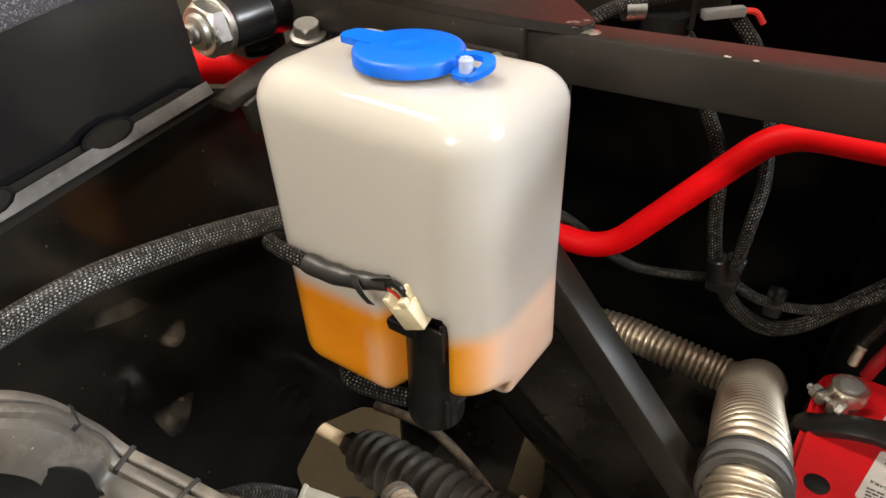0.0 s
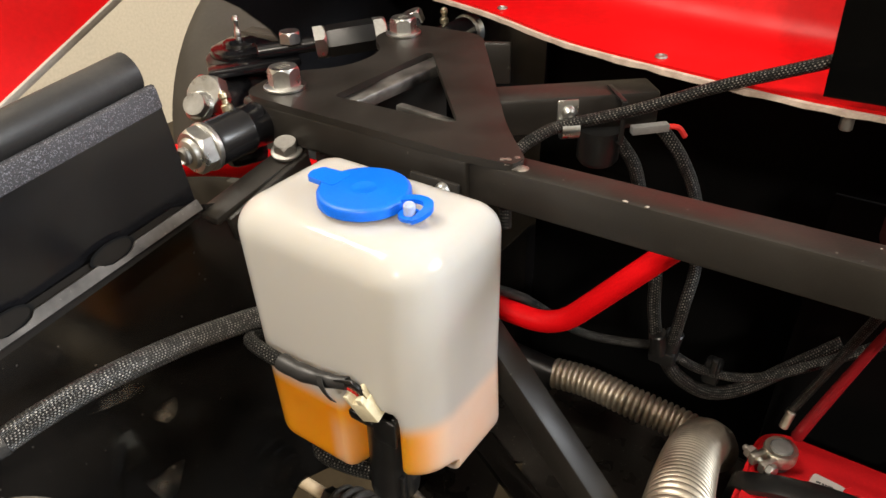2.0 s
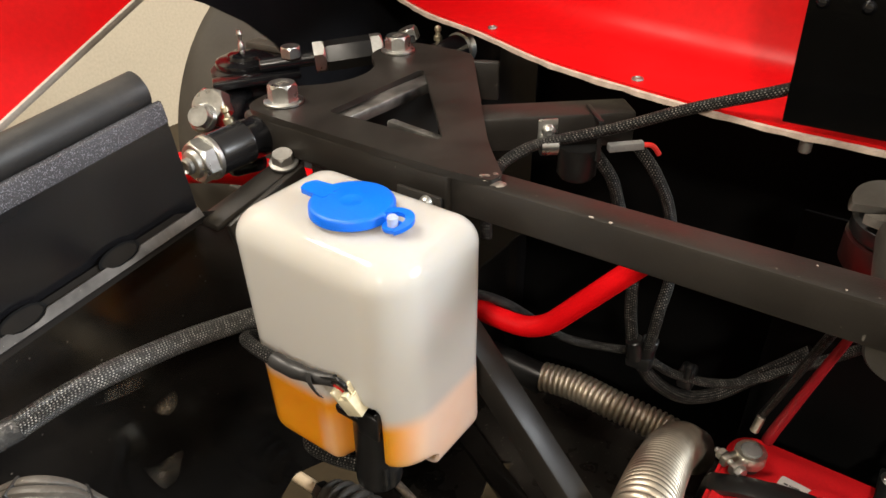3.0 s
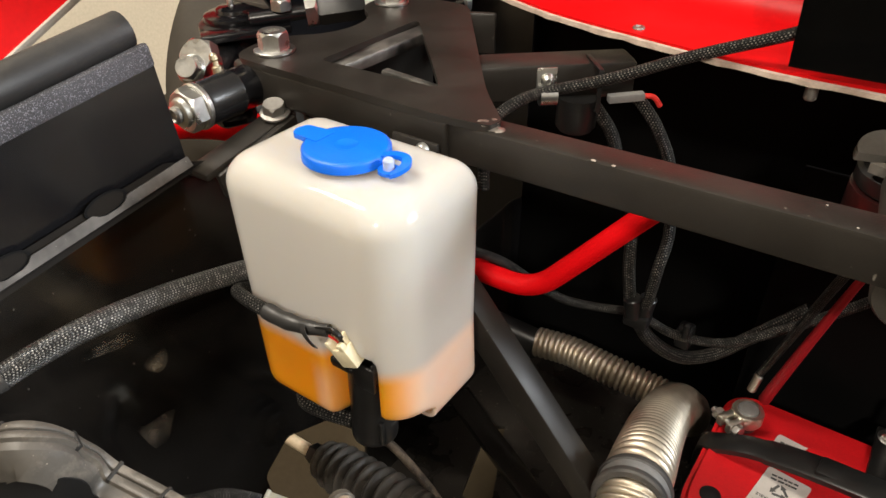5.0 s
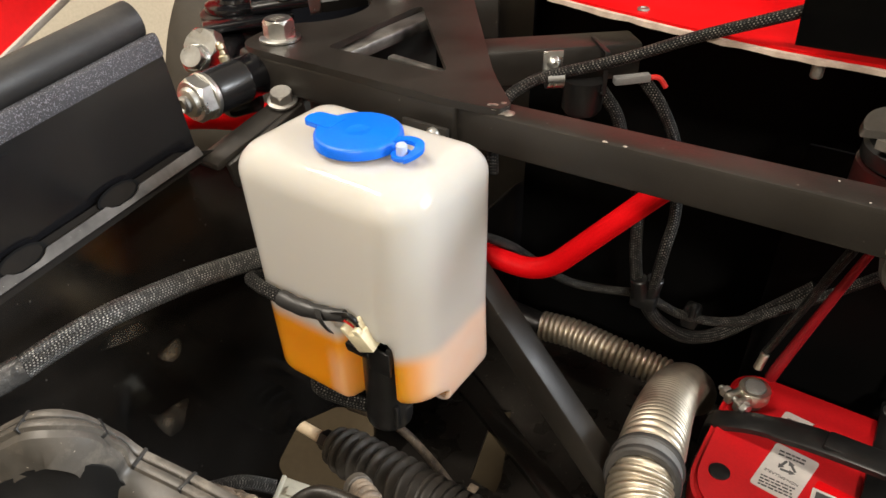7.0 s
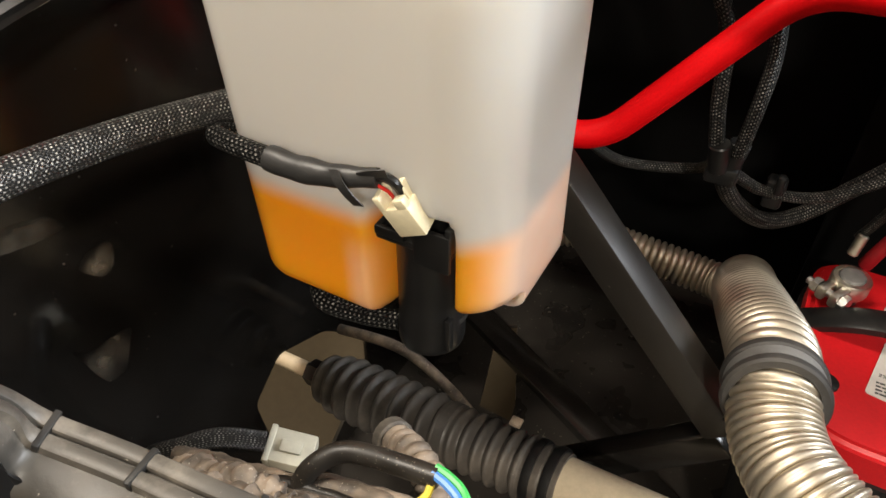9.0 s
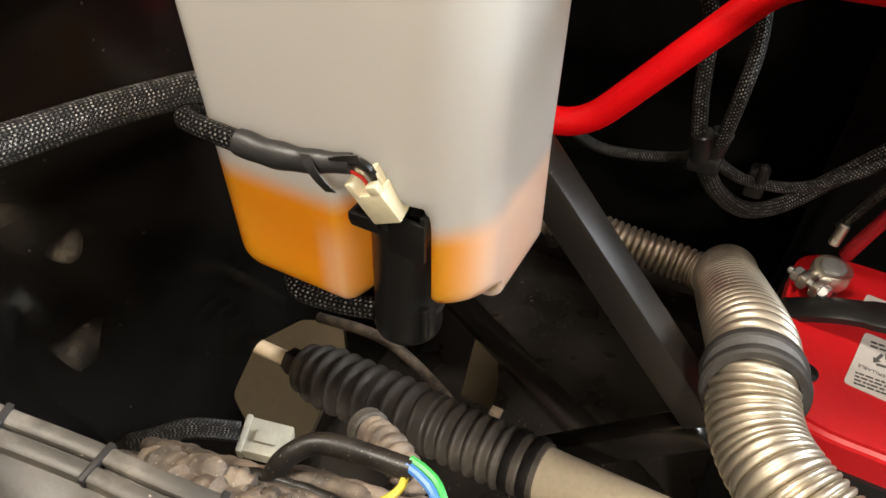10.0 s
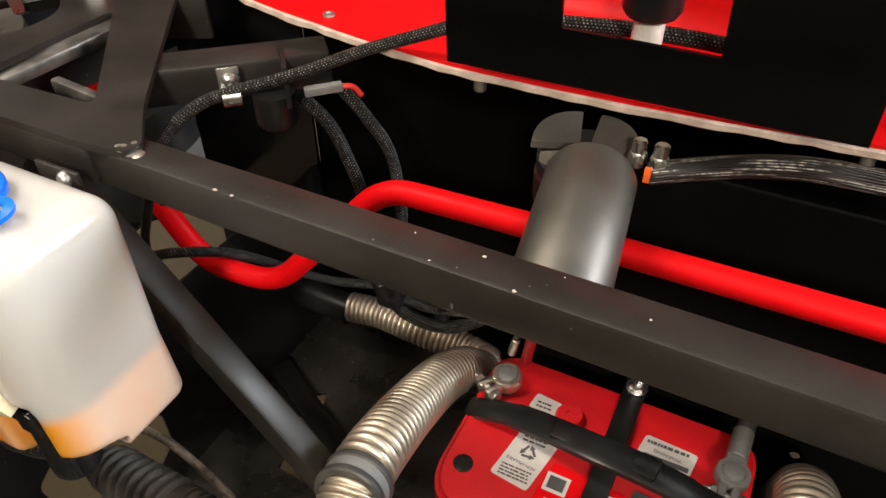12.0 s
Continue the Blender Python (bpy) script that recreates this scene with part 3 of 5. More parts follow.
ball = thing("ball_joint", (-0.362, 0.135, 0.655), "black ball joint housing with grease nipple on top", "ball joint")
pleats = [(0, -0.050), (0.020, -0.050)] + [(0.030 - 0.005 * (k % 2), -0.048 + 0.006 * k) for k in range(7)] + [(0.030, -0.004), (0.034, 0.0), (0.034, 0.008), (0.031, 0.011), (0.026, 0.0125), (0.0, 0.0125)]
part("housing", lathe(pleats, (-0.358, 0.137, 0.660), (0, 0, 1), 36), plastic_black, ball)
part("cover", lathe([(0, 0), (0.0285, 0), (0.0295, 0.002), (0.0285, 0.007), (0.0245, 0.009), (0.0175, 0.0095), (0.0165, 0.0125), (0.013, 0.0145), (0, 0.0150)], (-0.356, 0.136, 0.670), (0, 0, 1), 36), gloss_black, ball)
part("nipple", lathe([(0, 0), (0.003, 0), (0.003, 0.006), (0.0018, 0.008), (0.0018, 0.014), (0.003, 0.016), (0.002, 0.02), (0, 0.02)], (-0.360, 0.137, 0.685), (0, 0, 1), 12), zinc, ball, "bright grease nipple")
part("clamp_plate", beam((-0.345, 0.085, 0.668), (-0.295, 0.150, 0.672), 0.020, 0.008, 0.002), gloss_black, ball)
part("boot_ring", lathe([(0.030, -0.003), (0.033, -0.003), (0.033, 0.003), (0.030, 0.003)], (-0.358, 0.137, 0.628), (0, 0, 1), 32), dull_steel, ball)

link_rod = thing("adjuster_link", (-0.255, 0.18, 0.688), "black hexagon adjuster link with plated locknuts at both ends", "suspension link")
la, lb = Vector((-0.305, 0.142, 0.682)), Vector((-0.238, 0.212, 0.690))
ld = (lb - la).normalized()
la, lb = la + ld * 0.006, lb + ld * 0.006
part("rod_end", rod(la - ld * 0.03, la + ld * 0.03, 0.007), gloss_black, link_rod)
part("locknut", hexagon(0.0155, 0.022, 0.033, la, ld, 0.1), zinc, link_rod, "bright plated locknut", smooth=20)
part("sleeve", lathe([(0, 0.033), (0.0135, 0.033), (0.0145, 0.036), (0.0145, 0.074), (0.0135, 0.077), (0, 0.077)], la, ld, 6, 0.1), plastic_black, link_rod, smooth=20)
part("locknut", hexagon(0.0155, 0.077, 0.088, la, ld, 0.4), zinc, link_rod, "bright plated locknut", smooth=20)
part("shank", rod(la + ld * 0.088, la + ld * 0.12, 0.008), gloss_black, link_rod)
single("hex_nut", hexagon(0.010, 0, 0.010, (-0.296, 0.142, 0.689), (0, 0, 1), 0.2), zinc, (-0.296, 0.142, 0.689), "small plated nut on the steering arm", "nut", "plated nuts beside the bush", smooth=20)
single("hex_nut", hexagon(0.009, 0, 0.012, (-0.262, 0.11, 0.66), (0.2, -0.3, 1), 0.5), zinc, (-0.262, 0.11, 0.66), "plated nut under the adjuster link", "nut", "plated nuts beside the bush", smooth=20)

# strap from the panel to the bolt, and the red lower arm
single("strap", join(beam((-0.163, 0.012, 0.669), (-0.160, -0.075, 0.655), 0.020, 0.006, 0.002), beam((-0.150, 0.008, 0.662), (-0.150, -0.065, 0.645), 0.006, 0.020, 0.002)), powder, (-0.16, 0.0, 0.669), "black steel strap bolted to the panel's edge", "bracket")
single("lower_wishbone", hose([(-0.40, -0.02, 0.60), (-0.33, 0.012, 0.615), (-0.27, 0.045, 0.617), (-0.2, 0.085, 0.60)], 0.014, 0.008, 16), red_tube, (-0.3, 0.03, 0.617), "red tubular lower wishbone seen below the bush", "wishbone")

# wheel: tyre only, seen past the suspension
WHEEL = (-0.53, 0.428, 0.475)
wheel = thing("road_wheel", WHEEL, "black road tyre turned at the end of the suspension", "wheel")
tp = [(0.145, -0.085), (0.18, -0.100), (0.212, -0.098), (0.228, -0.085), (0.233, -0.06), (0.233, 0.06), (0.228, 0.085), (0.212, 0.098), (0.18, 0.1), (0.145, 0.085)]
part("tyre", lathe(tp, WHEEL, (1, 0.12, 0), 72), tyre_rubber, wheel)
part("rim", lathe([(0, -0.02), (0.13, -0.02), (0.145, -0.085), (0.150, -0.085), (0.150, 0.085), (0.145, 0.085), (0.13, 0.06), (0, 0.06)], WHEEL, (1, 0.12, 0), 48), gloss_black, wheel)
for k in range(24):
    a = 2 * math.pi * k / 24
    c = Vector(WHEEL) + frame_of((1, 0.12, 0)) @ Vector((0.233 * math.cos(a), 0.233 * math.sin(a), 0.045))
    t2 = frame_of((1, 0.12, 0)) @ Vector((0, 0, 1))
    part("tread_block", beam(c - t2 * 0.03, c + t2 * 0.03, 0.03, 0.008, 0.002), tyre_rubber, wheel)


# ---- inner side panel, rubber edge, slotted strip ----
def sloped(v, z0):
    return z0 + 0.135 * (v + 0.085)


side = thing("side_panel", (-0.176, -0.3, 0.66), "glossy black vertical inner panel with dark reflections", "panel")
part("sheet", plate([(-0.62, sloped(-0.62, 0.74)), (-0.080, sloped(-0.080, 0.74)), (-0.070, 0.655), (-0.62, 0.575)], [], 0.003, Matrix.Translation((-0.177, 0, 0)) @ UPRIGHT_VZ), gloss_black, side)
single("rubber_edge", sweep(curve_points([(-0.182, -0.62, sloped(-0.62, 0.749)), (-0.182, -0.3, sloped(-0.3, 0.749)), (-0.182, -0.088, 0.749)], 0.02), 0.0118, 20), rubber, (-0.186, -0.088, 0.75), "rounded black rubber edge trim on the panel", "edge trim")
single("foam_strip", beam((-0.169, -0.62, sloped(-0.62, 0.7365)), (-0.169, -0.083, 0.7365), 0.007, 0.014, 0.002), foam, (-0.169, -0.085, 0.73), "rough speckled grey foam strip along the panel", "foam strip")

strip = thing("slotted_strip", (-0.172, -0.2, 0.65), "bare metal edge strip with oval slots, worn and dusty", "metal strip")
edge = [(-0.074, 0.0045), (-0.074, -0.0025), (-0.62, -0.0025), (-0.62, 0.0045)]
for k in reversed(range(8)):
    c = -0.132 - 0.0645 * k
    edge += [(c - 0.013, 0.0045), (c - 0.0105, 0.0022), (c - 0.006, 0.0006), (c + 0.004, 0.0006), (c + 0.0085, 0.002), (c + 0.0115, 0.0045)]
lean, rise = radians(62), math.atan(0.14)
along = Vector((0, math.cos(rise), math.sin(rise)))
face = Vector((math.sin(lean), -math.cos(lean) * math.sin(rise), math.cos(lean) * math.cos(rise)))
tilt = Matrix.Translation((-0.166, -0.12, 0.656)) @ Matrix((along, face.cross(along), face)).transposed().to_4x4() @ Matrix.Translation((0.12, 0, 0))
part("strip", plate(edge, [], 0.003, tilt), edge_metal, strip)
part("flange", plate([(-0.088, 0.008), (-0.06, -0.006), (-0.62, -0.010), (-0.62, 0.012)], [], 0.003, tilt @ Matrix.Translation((0, 0, -0.0035))), slot_dark, strip, "black painted flange behind the bare edge", smooth=0)
for k in range(8):
    c = -0.132 - 0.0645 * k
    oval = [(c - 0.002 + 0.0145 * math.cos(2 * math.pi * i / 20), 0.0062 + 0.0062 * math.sin(2 * math.pi * i / 20)) for i in range(20)]
    rim_in = [(c - 0.002 + 0.0128 * math.cos(2 * math.pi * i / 20), 0.0062 + 0.0050 * math.sin(2 * math.pi * i / 20)) for i in range(20)]
    lip_ob = part("slot_lip", plate(oval, [rim_in], 0.0012, tilt), matt_black, strip)
    # slots are not cut through: a dark disc carries the hole's shade
    part("slot", plate(rim_in, [], 0.0004, tilt @ Matrix.Translation((0, 0, 0.0002))), slot_dark, lip_ob, "dark oval disc in place of the slot's shaded hole")

lower = thing("inner_wing_panel", (-0.18, 0.0, 0.3), "dusty black lower side panel with an opening for the steering rack", "panel")
rack_gap = round_poly([(-0.055, 0.318), (-0.022, 0.342), (0.03, 0.318), (0.085, 0.262), (0.085, 0.215), (0.016, 0.165), (-0.045, 0.235)], 0.007, 4)
part("sheet", plate([(-0.7, 0.15), (0.42, 0.15), (0.42, 0.40), (0.13, 0.40), (0.04, 0.50), (0.0, 0.655), (-0.7, 0.568)], [rack_gap], 0.003, Matrix.Translation((-0.186, 0, 0)) @ UPRIGHT_VZ), pan_black, lower, smooth=0)
# flat patches that carry the panel's mirrored blotches as colour
for pts in ([(-0.137, 0.521), (-0.126, 0.527), (-0.114, 0.524), (-0.117, 0.512), (-0.124, 0.506), (-0.131, 0.513)], [(-0.157, 0.482), (-0.148, 0.470), (-0.133, 0.470), (-0.120, 0.466), (-0.128, 0.457), (-0.133, 0.442), (-0.146, 0.444), (-0.151, 0.460)], [(-0.176, 0.556), (-0.158, 0.563), (-0.138, 0.556), (-0.132, 0.545), (-0.150, 0.548)]):
    part("reflection_patch", plate(round_poly(pts, 0.005, 4), [], 0.001, Matrix.Translation((-0.1831, 0, 0)) @ UPRIGHT_VZ), reflection_grey, lower, "pale blotch painted in for a reflection in the panel")
single("floor_pan", plate([(-0.183, -0.75), (0.95, -0.75), (0.95, 0.62), (-0.183, 0.62)], [[(-0.118, 0.250), (-0.100, 0.262), (-0.056, 0.160), (-0.052, 0.138), (-0.088, 0.140)]], 0.005, Matrix.Translation((0, 0, 0.145))), pan_floor, (0.2, 0, 0.145), "dusty black floor pan with a slanted opening under the bay", "floor pan", smooth=0)
single("floor_brace", beam((-0.18, 0.268, 0.157), (0.12, 0.112, 0.157), 0.030, 0.012, 0.002), pan_black, (-0.08, 0.215, 0.157), "black brace crossing the opening in the floor pan", "brace")
single("brake_pipe", hose([(-0.165, 0.03, 0.33), (-0.121, 0.030, 0.338), (-0.093, 0.030, 0.334), (-0.060, 0.030, 0.311), (-0.035, 0.03, 0.285)], 0.0042, 0.004, 12), dirty_loom, (-0.09, 0.03, 0.334), "thin dusty pipe curving behind the steering rack", "pipe")
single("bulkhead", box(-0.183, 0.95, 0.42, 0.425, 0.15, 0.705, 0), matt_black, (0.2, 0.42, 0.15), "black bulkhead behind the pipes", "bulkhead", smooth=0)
single("far_side_panel", box(0.70, 0.705, -0.75, 0.42, 0.15, 0.70, 0), pan_black, (0.70, 0, 0.15), "black panel beyond the battery", "panel", smooth=0)
back_panel = thing("battery_back_panel", (0.4, 0.285, 0.15), "black panel behind the battery with a paint chip", "panel")
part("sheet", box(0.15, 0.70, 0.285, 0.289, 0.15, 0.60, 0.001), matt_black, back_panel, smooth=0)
part("paint_chip", plate([(0.4365, 0.331), (0.4350, 0.3335), (0.4325, 0.3345), (0.4300, 0.3330), (0.4275, 0.3315), (0.4290, 0.3285), (0.4320, 0.3265), (0.4350, 0.3280)], [], 0.0006, Matrix.Translation((0, 0.2843, 0)) @ UPRIGHT_UZ), white_label, back_panel, "bare pale chip in the paint", smooth=0)


# ---- red bodywork ----
lip = [(-0.42, 0.36), (-0.32, 0.315), (-0.227, 0.263), (-0.142, 0.232), (-0.052, 0.192), (0.031, 0.173), (0.094, 0.162), (0.151, 0.157), (0.258, 0.160), (0.377, 0.171), (0.55, 0.19), (0.8, 0.22)]
lip_line = curve_points([(u, v, 0.714) for u, v in lip], 0.012)
body_panel = thing("red_body_panel", (0.03, 0.2, 0.714), "glossy red fibreglass body panel with a rough cut lower edge", "body panel")
bm = bmesh.new()
cross = [(0.0, 0.0), (0.03, 0.0005), (0.06, 0.001), (0.08, 0.003), (0.09, 0.006), (0.098, 0.012), (0.104, 0.022), (0.112, 0.045), (0.13, 0.10), (0.155, 0.18), (0.2, 0.33)]
rows = [[bm.verts.new((p.x + 0.12 * a, p.y + a, p.z + h)) for a, h in cross] for p in lip_line]
for r0, r1 in zip(rows, rows[1:]):
    for i in range(len(cross) - 1):
        bm.faces.new((r0[i], r1[i], r1[i + 1], r0[i + 1]))
bmesh.ops.recalc_face_normals(bm, faces=bm.faces)
bmesh.ops.solidify(bm, geom=list(bm.faces), thickness=0.003)
part("skin", bm, red_paint, body_panel, smooth=60)
rng = random.Random(4)
bm = bmesh.new()
rows = []
for p in lip_line:
    w, h = 0.0022 + 0.0016 * rng.random(), 0.0024 + 0.001 * rng.random()
    rows.append([bm.verts.new((p.x, p.y + y, p.z + z)) for y, z in ((w * 0.4, 0.0012), (-w, 0.0006), (-w, -h), (w * 0.6, -h))])
for r0, r1 in zip(rows, rows[1:]):
    for i in range(4):
        bm.faces.new((r0[i], r1[i], r1[(i + 1) % 4], r0[(i + 1) % 4]))
part("cut_edge", bm, raw_edge, body_panel, "rough raw fibreglass edge", smooth=0)
for u, v in ((-0.136, 0.242), (0.026, 0.186), (0.155, 0.172), (0.30, 0.178)):
    part("rivet", lathe([(0, 0.0006), (0.0018, 0.0006), (0.0022, 0.0016), (0.0042, 0.0012), (0.0046, -0.0002), (0, -0.0002)], (u, v, 0.7176), (0, 0, 1), 16), dull_steel, body_panel)
part("rivet_tail", rod((0.152, 0.163, 0.7115), (0.152, 0.163, 0.700), 0.004, 12), dull_steel, body_panel)
part("rivet_tail", rod((0.372, 0.178, 0.7115), (0.372, 0.178, 0.700), 0.004, 12), dull_steel, body_panel)

wing = thing("red_wing", (-0.55, 0.05, 0.7), "glossy red wing panel with a grey cut edge over the wheel", "body panel")
bm = bmesh.new()
rows = [[bm.verts.new((-0.62 - 0.6 * h, v, z + h)) for h in (0.0, 0.06, 0.12, 0.2)] for v, z in ((-0.35, 0.426), (-0.18, 0.508), (0.0, 0.5935), (0.25, 0.713), (0.42, 0.795))]
for r0, r1 in zip(rows, rows[1:]):
    for k in range(3):
        bm.faces.new((r0[k], r1[k], r1[k + 1], r0[k + 1]))
bmesh.ops.recalc_face_normals(bm, faces=bm.faces)
bmesh.ops.solidify(bm, geom=list(bm.faces), thickness=0.004)
part("skin", bm, red_paint, wing)
part("cut_edge", beam((-0.617, -0.35, 0.424), (-0.617, 0.42, 0.793), 0.010, 0.008, 0.001), white_chip, wing, "grey cut edge")
arch_edge = [(0.02, 0.775), (0.101, 0.740), (0.136, 0.724), (0.181, 0.696), (0.216, 0.666), (0.235, 0.640), (0.25, 0.58), (0.26, 0.52), (0.60, 0.50), (0.60, 1.15), (0.02, 1.15)]
single("arch_liner", plate(arch_edge, [], 0.004, Matrix.Translation((-0.404, 0, 0)) @ UPRIGHT_VZ), gloss_black, (-0.4, 0.3, 0.15), "glossy black inner wheel arch liner with curved edge", "arch liner", smooth=0)
single("front_liner", beam((-0.41, 0.44, 0.65), (-0.17, 0.40, 0.65), 0.004, 1.0, 0), gloss_black, (-0.3, 0.42, 0.15), "glossy black liner panel behind the suspension", "arch liner", smooth=0)

# black plate with a cut-out standing on the red panel
stand = thing("black_plate", (0.25, 0.15, 0.725), "glossy black riveted plate with a square cut-out", "plate")
part("sheet", plate([(0.137, 0.7235), (0.366, 0.7265), (0.362, 0.93), (0.130, 0.93)], [[(0.205, 0.757), (0.289, 0.757), (0.284, 0.85), (0.203, 0.85)]], 0.003, Matrix.Translation((0, 0.147, 0)) @ UPRIGHT_UZ), plate_black, stand, smooth=0)
for u in (0.142, 0.166, 0.19):
    part("rivet", lathe([(0, 0.003), (0.0022, 0.0025), (0.0036, 0.0008), (0.004, 0), (0, 0)], (u, 0.147, 0.797), (0, -1, 0), 14), gloss_black, stand)
shaft = thing("metal_fitting", (0.244, 0.19, 0.74), "bright metal stem with a black knob behind the cut-out", "fitting")
part("stem", rod((0.2445, 0.182, 0.732), (0.2445, 0.182, 0.768), 0.0088, 28), bright_stem, shaft)
part("knob", lathe([(0, 0), (0.014, 0), (0.0165, 0.004), (0.0165, 0.05), (0, 0.05)], (0.2445, 0.182, 0.759), (0, 0, 1), 28), plastic_black, shaft)
single("braided_hose", hose([(0.14, 0.205, 0.732), (0.19, 0.205, 0.735), (0.235, 0.207, 0.738), (0.29, 0.203, 0.740), (0.37, 0.20, 0.735), (0.45, 0.20, 0.72)], 0.0050), braid_dark, (0.235, 0.207, 0.738), "black braided hose behind the cut-out plate", "hose", "braided hoses")


# ---- red pipe ----
single("red_pipe", sweep(rounded([(-0.135, 0.10, 0.665), (-0.094, 0.101, 0.562), (-0.063, 0.102, 0.519), (-0.006, 0.118, 0.507), (0.086, 0.148, 0.6145), (0.200, 0.1490, 0.6180), (0.95, 0.117, 0.656)], 0.024), 0.0092, 24), red_tube, (0.1, 0.14, 0.6),
       "bent red powder-coated steel pipe crossing the bay", "pipe")


# ---- silver corrugated duct ----
def ribs(r, deep, pitch):
    """Round ridges with narrower grooves between them."""
    return lambda s: r - deep + deep * abs(math.sin(math.pi * s / pitch)) ** 0.5


duct = thing("corrugated_duct", (0.11, 0.2, 0.36), "silver flexible corrugated metal air duct with a grey joining ring", "duct")
front_line = curve_points([(0.114, 0.275, 0.292), (0.110, 0.235, 0.336), (0.1095, 0.187, 0.3700), (0.1180, 0.114, 0.4150), (0.1257, 0.065, 0.4430), (0.1310, 0.0330, 0.4590), (0.1345, 0.0080, 0.4640), (0.1390, -0.0120, 0.4600), (0.1480, -0.0300, 0.4580), (0.1620, -0.0460, 0.4590), (0.1890, -0.0620, 0.4540), (0.2240, -0.0750, 0.4320)], 0.0004)
fine_ribs, near_ribs = ribs(0.0242, 0.0062, 0.0082), ribs(0.0228, 0.0032, 0.0042)
part("front_hose", sweep(front_line, lambda s: fine_ribs(s) if s < 0.325 else near_ribs(s), 36), duct_metal, duct, smooth=75)
part("back_hose", sweep(curve_points([(-0.1017, 0.3377, 0.2428), (-0.0546, 0.3416, 0.2465), (0.0012, 0.3380, 0.2470), (0.0646, 0.3411, 0.2409), (0.0962, 0.3295, 0.2472), (0.111, 0.300, 0.278), (0.114, 0.266, 0.303)], 0.0009), ribs(0.0200, 0.0056, 0.0072), 32), duct_metal, duct, smooth=75)
part("end_fitting", rod((-0.183, 0.335, 0.242), (-0.098, 0.335, 0.240), 0.0205, 28), plastic_black, duct, "black plastic end fitting")
rd = Vector((0.007, -0.050, 0.0120)).normalized()
ring_c = Vector((0.1350, 0.0058, 0.4642))
for off in (-0.0075, 0.0075):
    part("ring", lathe([(0.021, -0.0034), (0.0248, -0.0034), (0.0262, -0.0022), (0.0266, 0.0), (0.0262, 0.0022), (0.0248, 0.0034), (0.021, 0.0034)], ring_c + rd * off, rd, 44), joint_grey, duct, "dark grey rubber joining ring")
part("sleeve", lathe([(0.021, -0.0065), (0.0246, -0.0065), (0.0250, -0.004), (0.0250, 0.004), (0.0246, 0.0065), (0.021, 0.0065)], ring_c, rd, 44), ring_grey, duct, "grey joining sleeve")
duct_b = thing("corrugated_duct", (0.437, 0.205, 0.3), "silver corrugated duct rising beside the battery", "duct")
part("hose", sweep(curve_points([(0.43, 0.26, 0.2), (0.437, 0.235, 0.33), (0.437, 0.205, 0.375), (0.437, 0.15, 0.385), (0.437, 0.05, 0.37)], 0.0011), ribs(0.026, 0.0036, 0.0068), 32), duct_metal, duct_b, smooth=60)


# ---- battery ----
Z = 0.385
battery = thing("car_battery", (0.272, 0.15, 0.20), "red spiral-cell car battery with rounded ends, labels and black handle", "battery")
shape = round_poly([(0.152, 0.060), (0.395, 0.060), (0.395, 0.240), (0.152, 0.240)], [0.05, 0.05, 0.03, 0.03], 10)
bm = plate(shape, [], 0.18, Matrix.Translation((0, 0, Z - 0.18)))
bmesh.ops.bevel(bm, geom=[e for e in bm.edges if abs(e.verts[0].co.z - Z) < 1e-5 and abs(e.verts[1].co.z - Z) < 1e-5 and len(e.link_faces) == 2 and abs(e.link_faces[0].normal.z - e.link_faces[1].normal.z) > 0.5], offset=0.005, segments=3, affect="EDGES")
part("case", bm, battery_red, battery, smooth=30)
low_shape = round_poly([(0.149, 0.057), (0.398, 0.057), (0.398, 0.243), (0.149, 0.243)], [0.052, 0.052, 0.033, 0.033], 10)
part("base_case", plate(low_shape, [], 0.16, Matrix.Translation((0, 0, 0.20))), plastic_black, battery, "black lower case")
for u, v in ((0.238, 0.187),):
    part("vent_cap", lathe([(0, 0), (0.013, 0), (0.0125, 0.007), (0.011, 0.009), (0.004, 0.009), (0.003, 0.0075), (0, 0.0075)], (u, v, Z), (0, 0, 1), 26), battery_red, battery)
part("vent_plug", lathe([(0, 0.0), (0.0085, 0.0), (0.0085, 0.001), (0.007, 0.0018), (0, 0.0018)], (0.173, 0.105, Z), (0, 0, 1), 22), plastic_black, battery)
part("vent_plug", lathe([(0, 0.0), (0.0085, 0.0), (0.0085, 0.001), (0.007, 0.0018), (0, 0.0018)], (0.372, 0.105, Z), (0, 0, 1), 22), plastic_black, battery)
# carrying handle: flat strap rising from both ends
hp = curve_points([(0.146, 0.178, 0.340), (0.148, 0.172, 0.368), (0.1585, 0.163, 0.384), (0.1785, 0.157, 0.3991), (0.1939, 0.1545, 0.4062), (0.2236, 0.1456, 0.4201), (0.2538, 0.1360, 0.4318), (0.2794, 0.1300, 0.4385), (0.3102, 0.1292, 0.4377), (0.345, 0.133, 0.427), (0.375, 0.140, 0.410), (0.392, 0.146, 0.390), (0.400, 0.150, 0.345)], 0.006)
bm = bmesh.new()
rows = []
for i, p in enumerate(hp):
    d = (hp[min(i + 1, len(hp) - 1)] - hp[max(i - 1, 0)]).normalized()
    side_v = Vector((0, 1, 0))
    up_v = d.cross(side_v).normalized()
    w = 0.0125 if 0.2 < p.x < 0.35 else 0.0110
    rows.append([bm.verts.new(p + side_v * a * w + up_v * b * 0.0030) for a, b in ((-1, -1), (1, -1), (1, 0.6), (0.85, 1), (-0.85, 1), (-1, 0.6))])
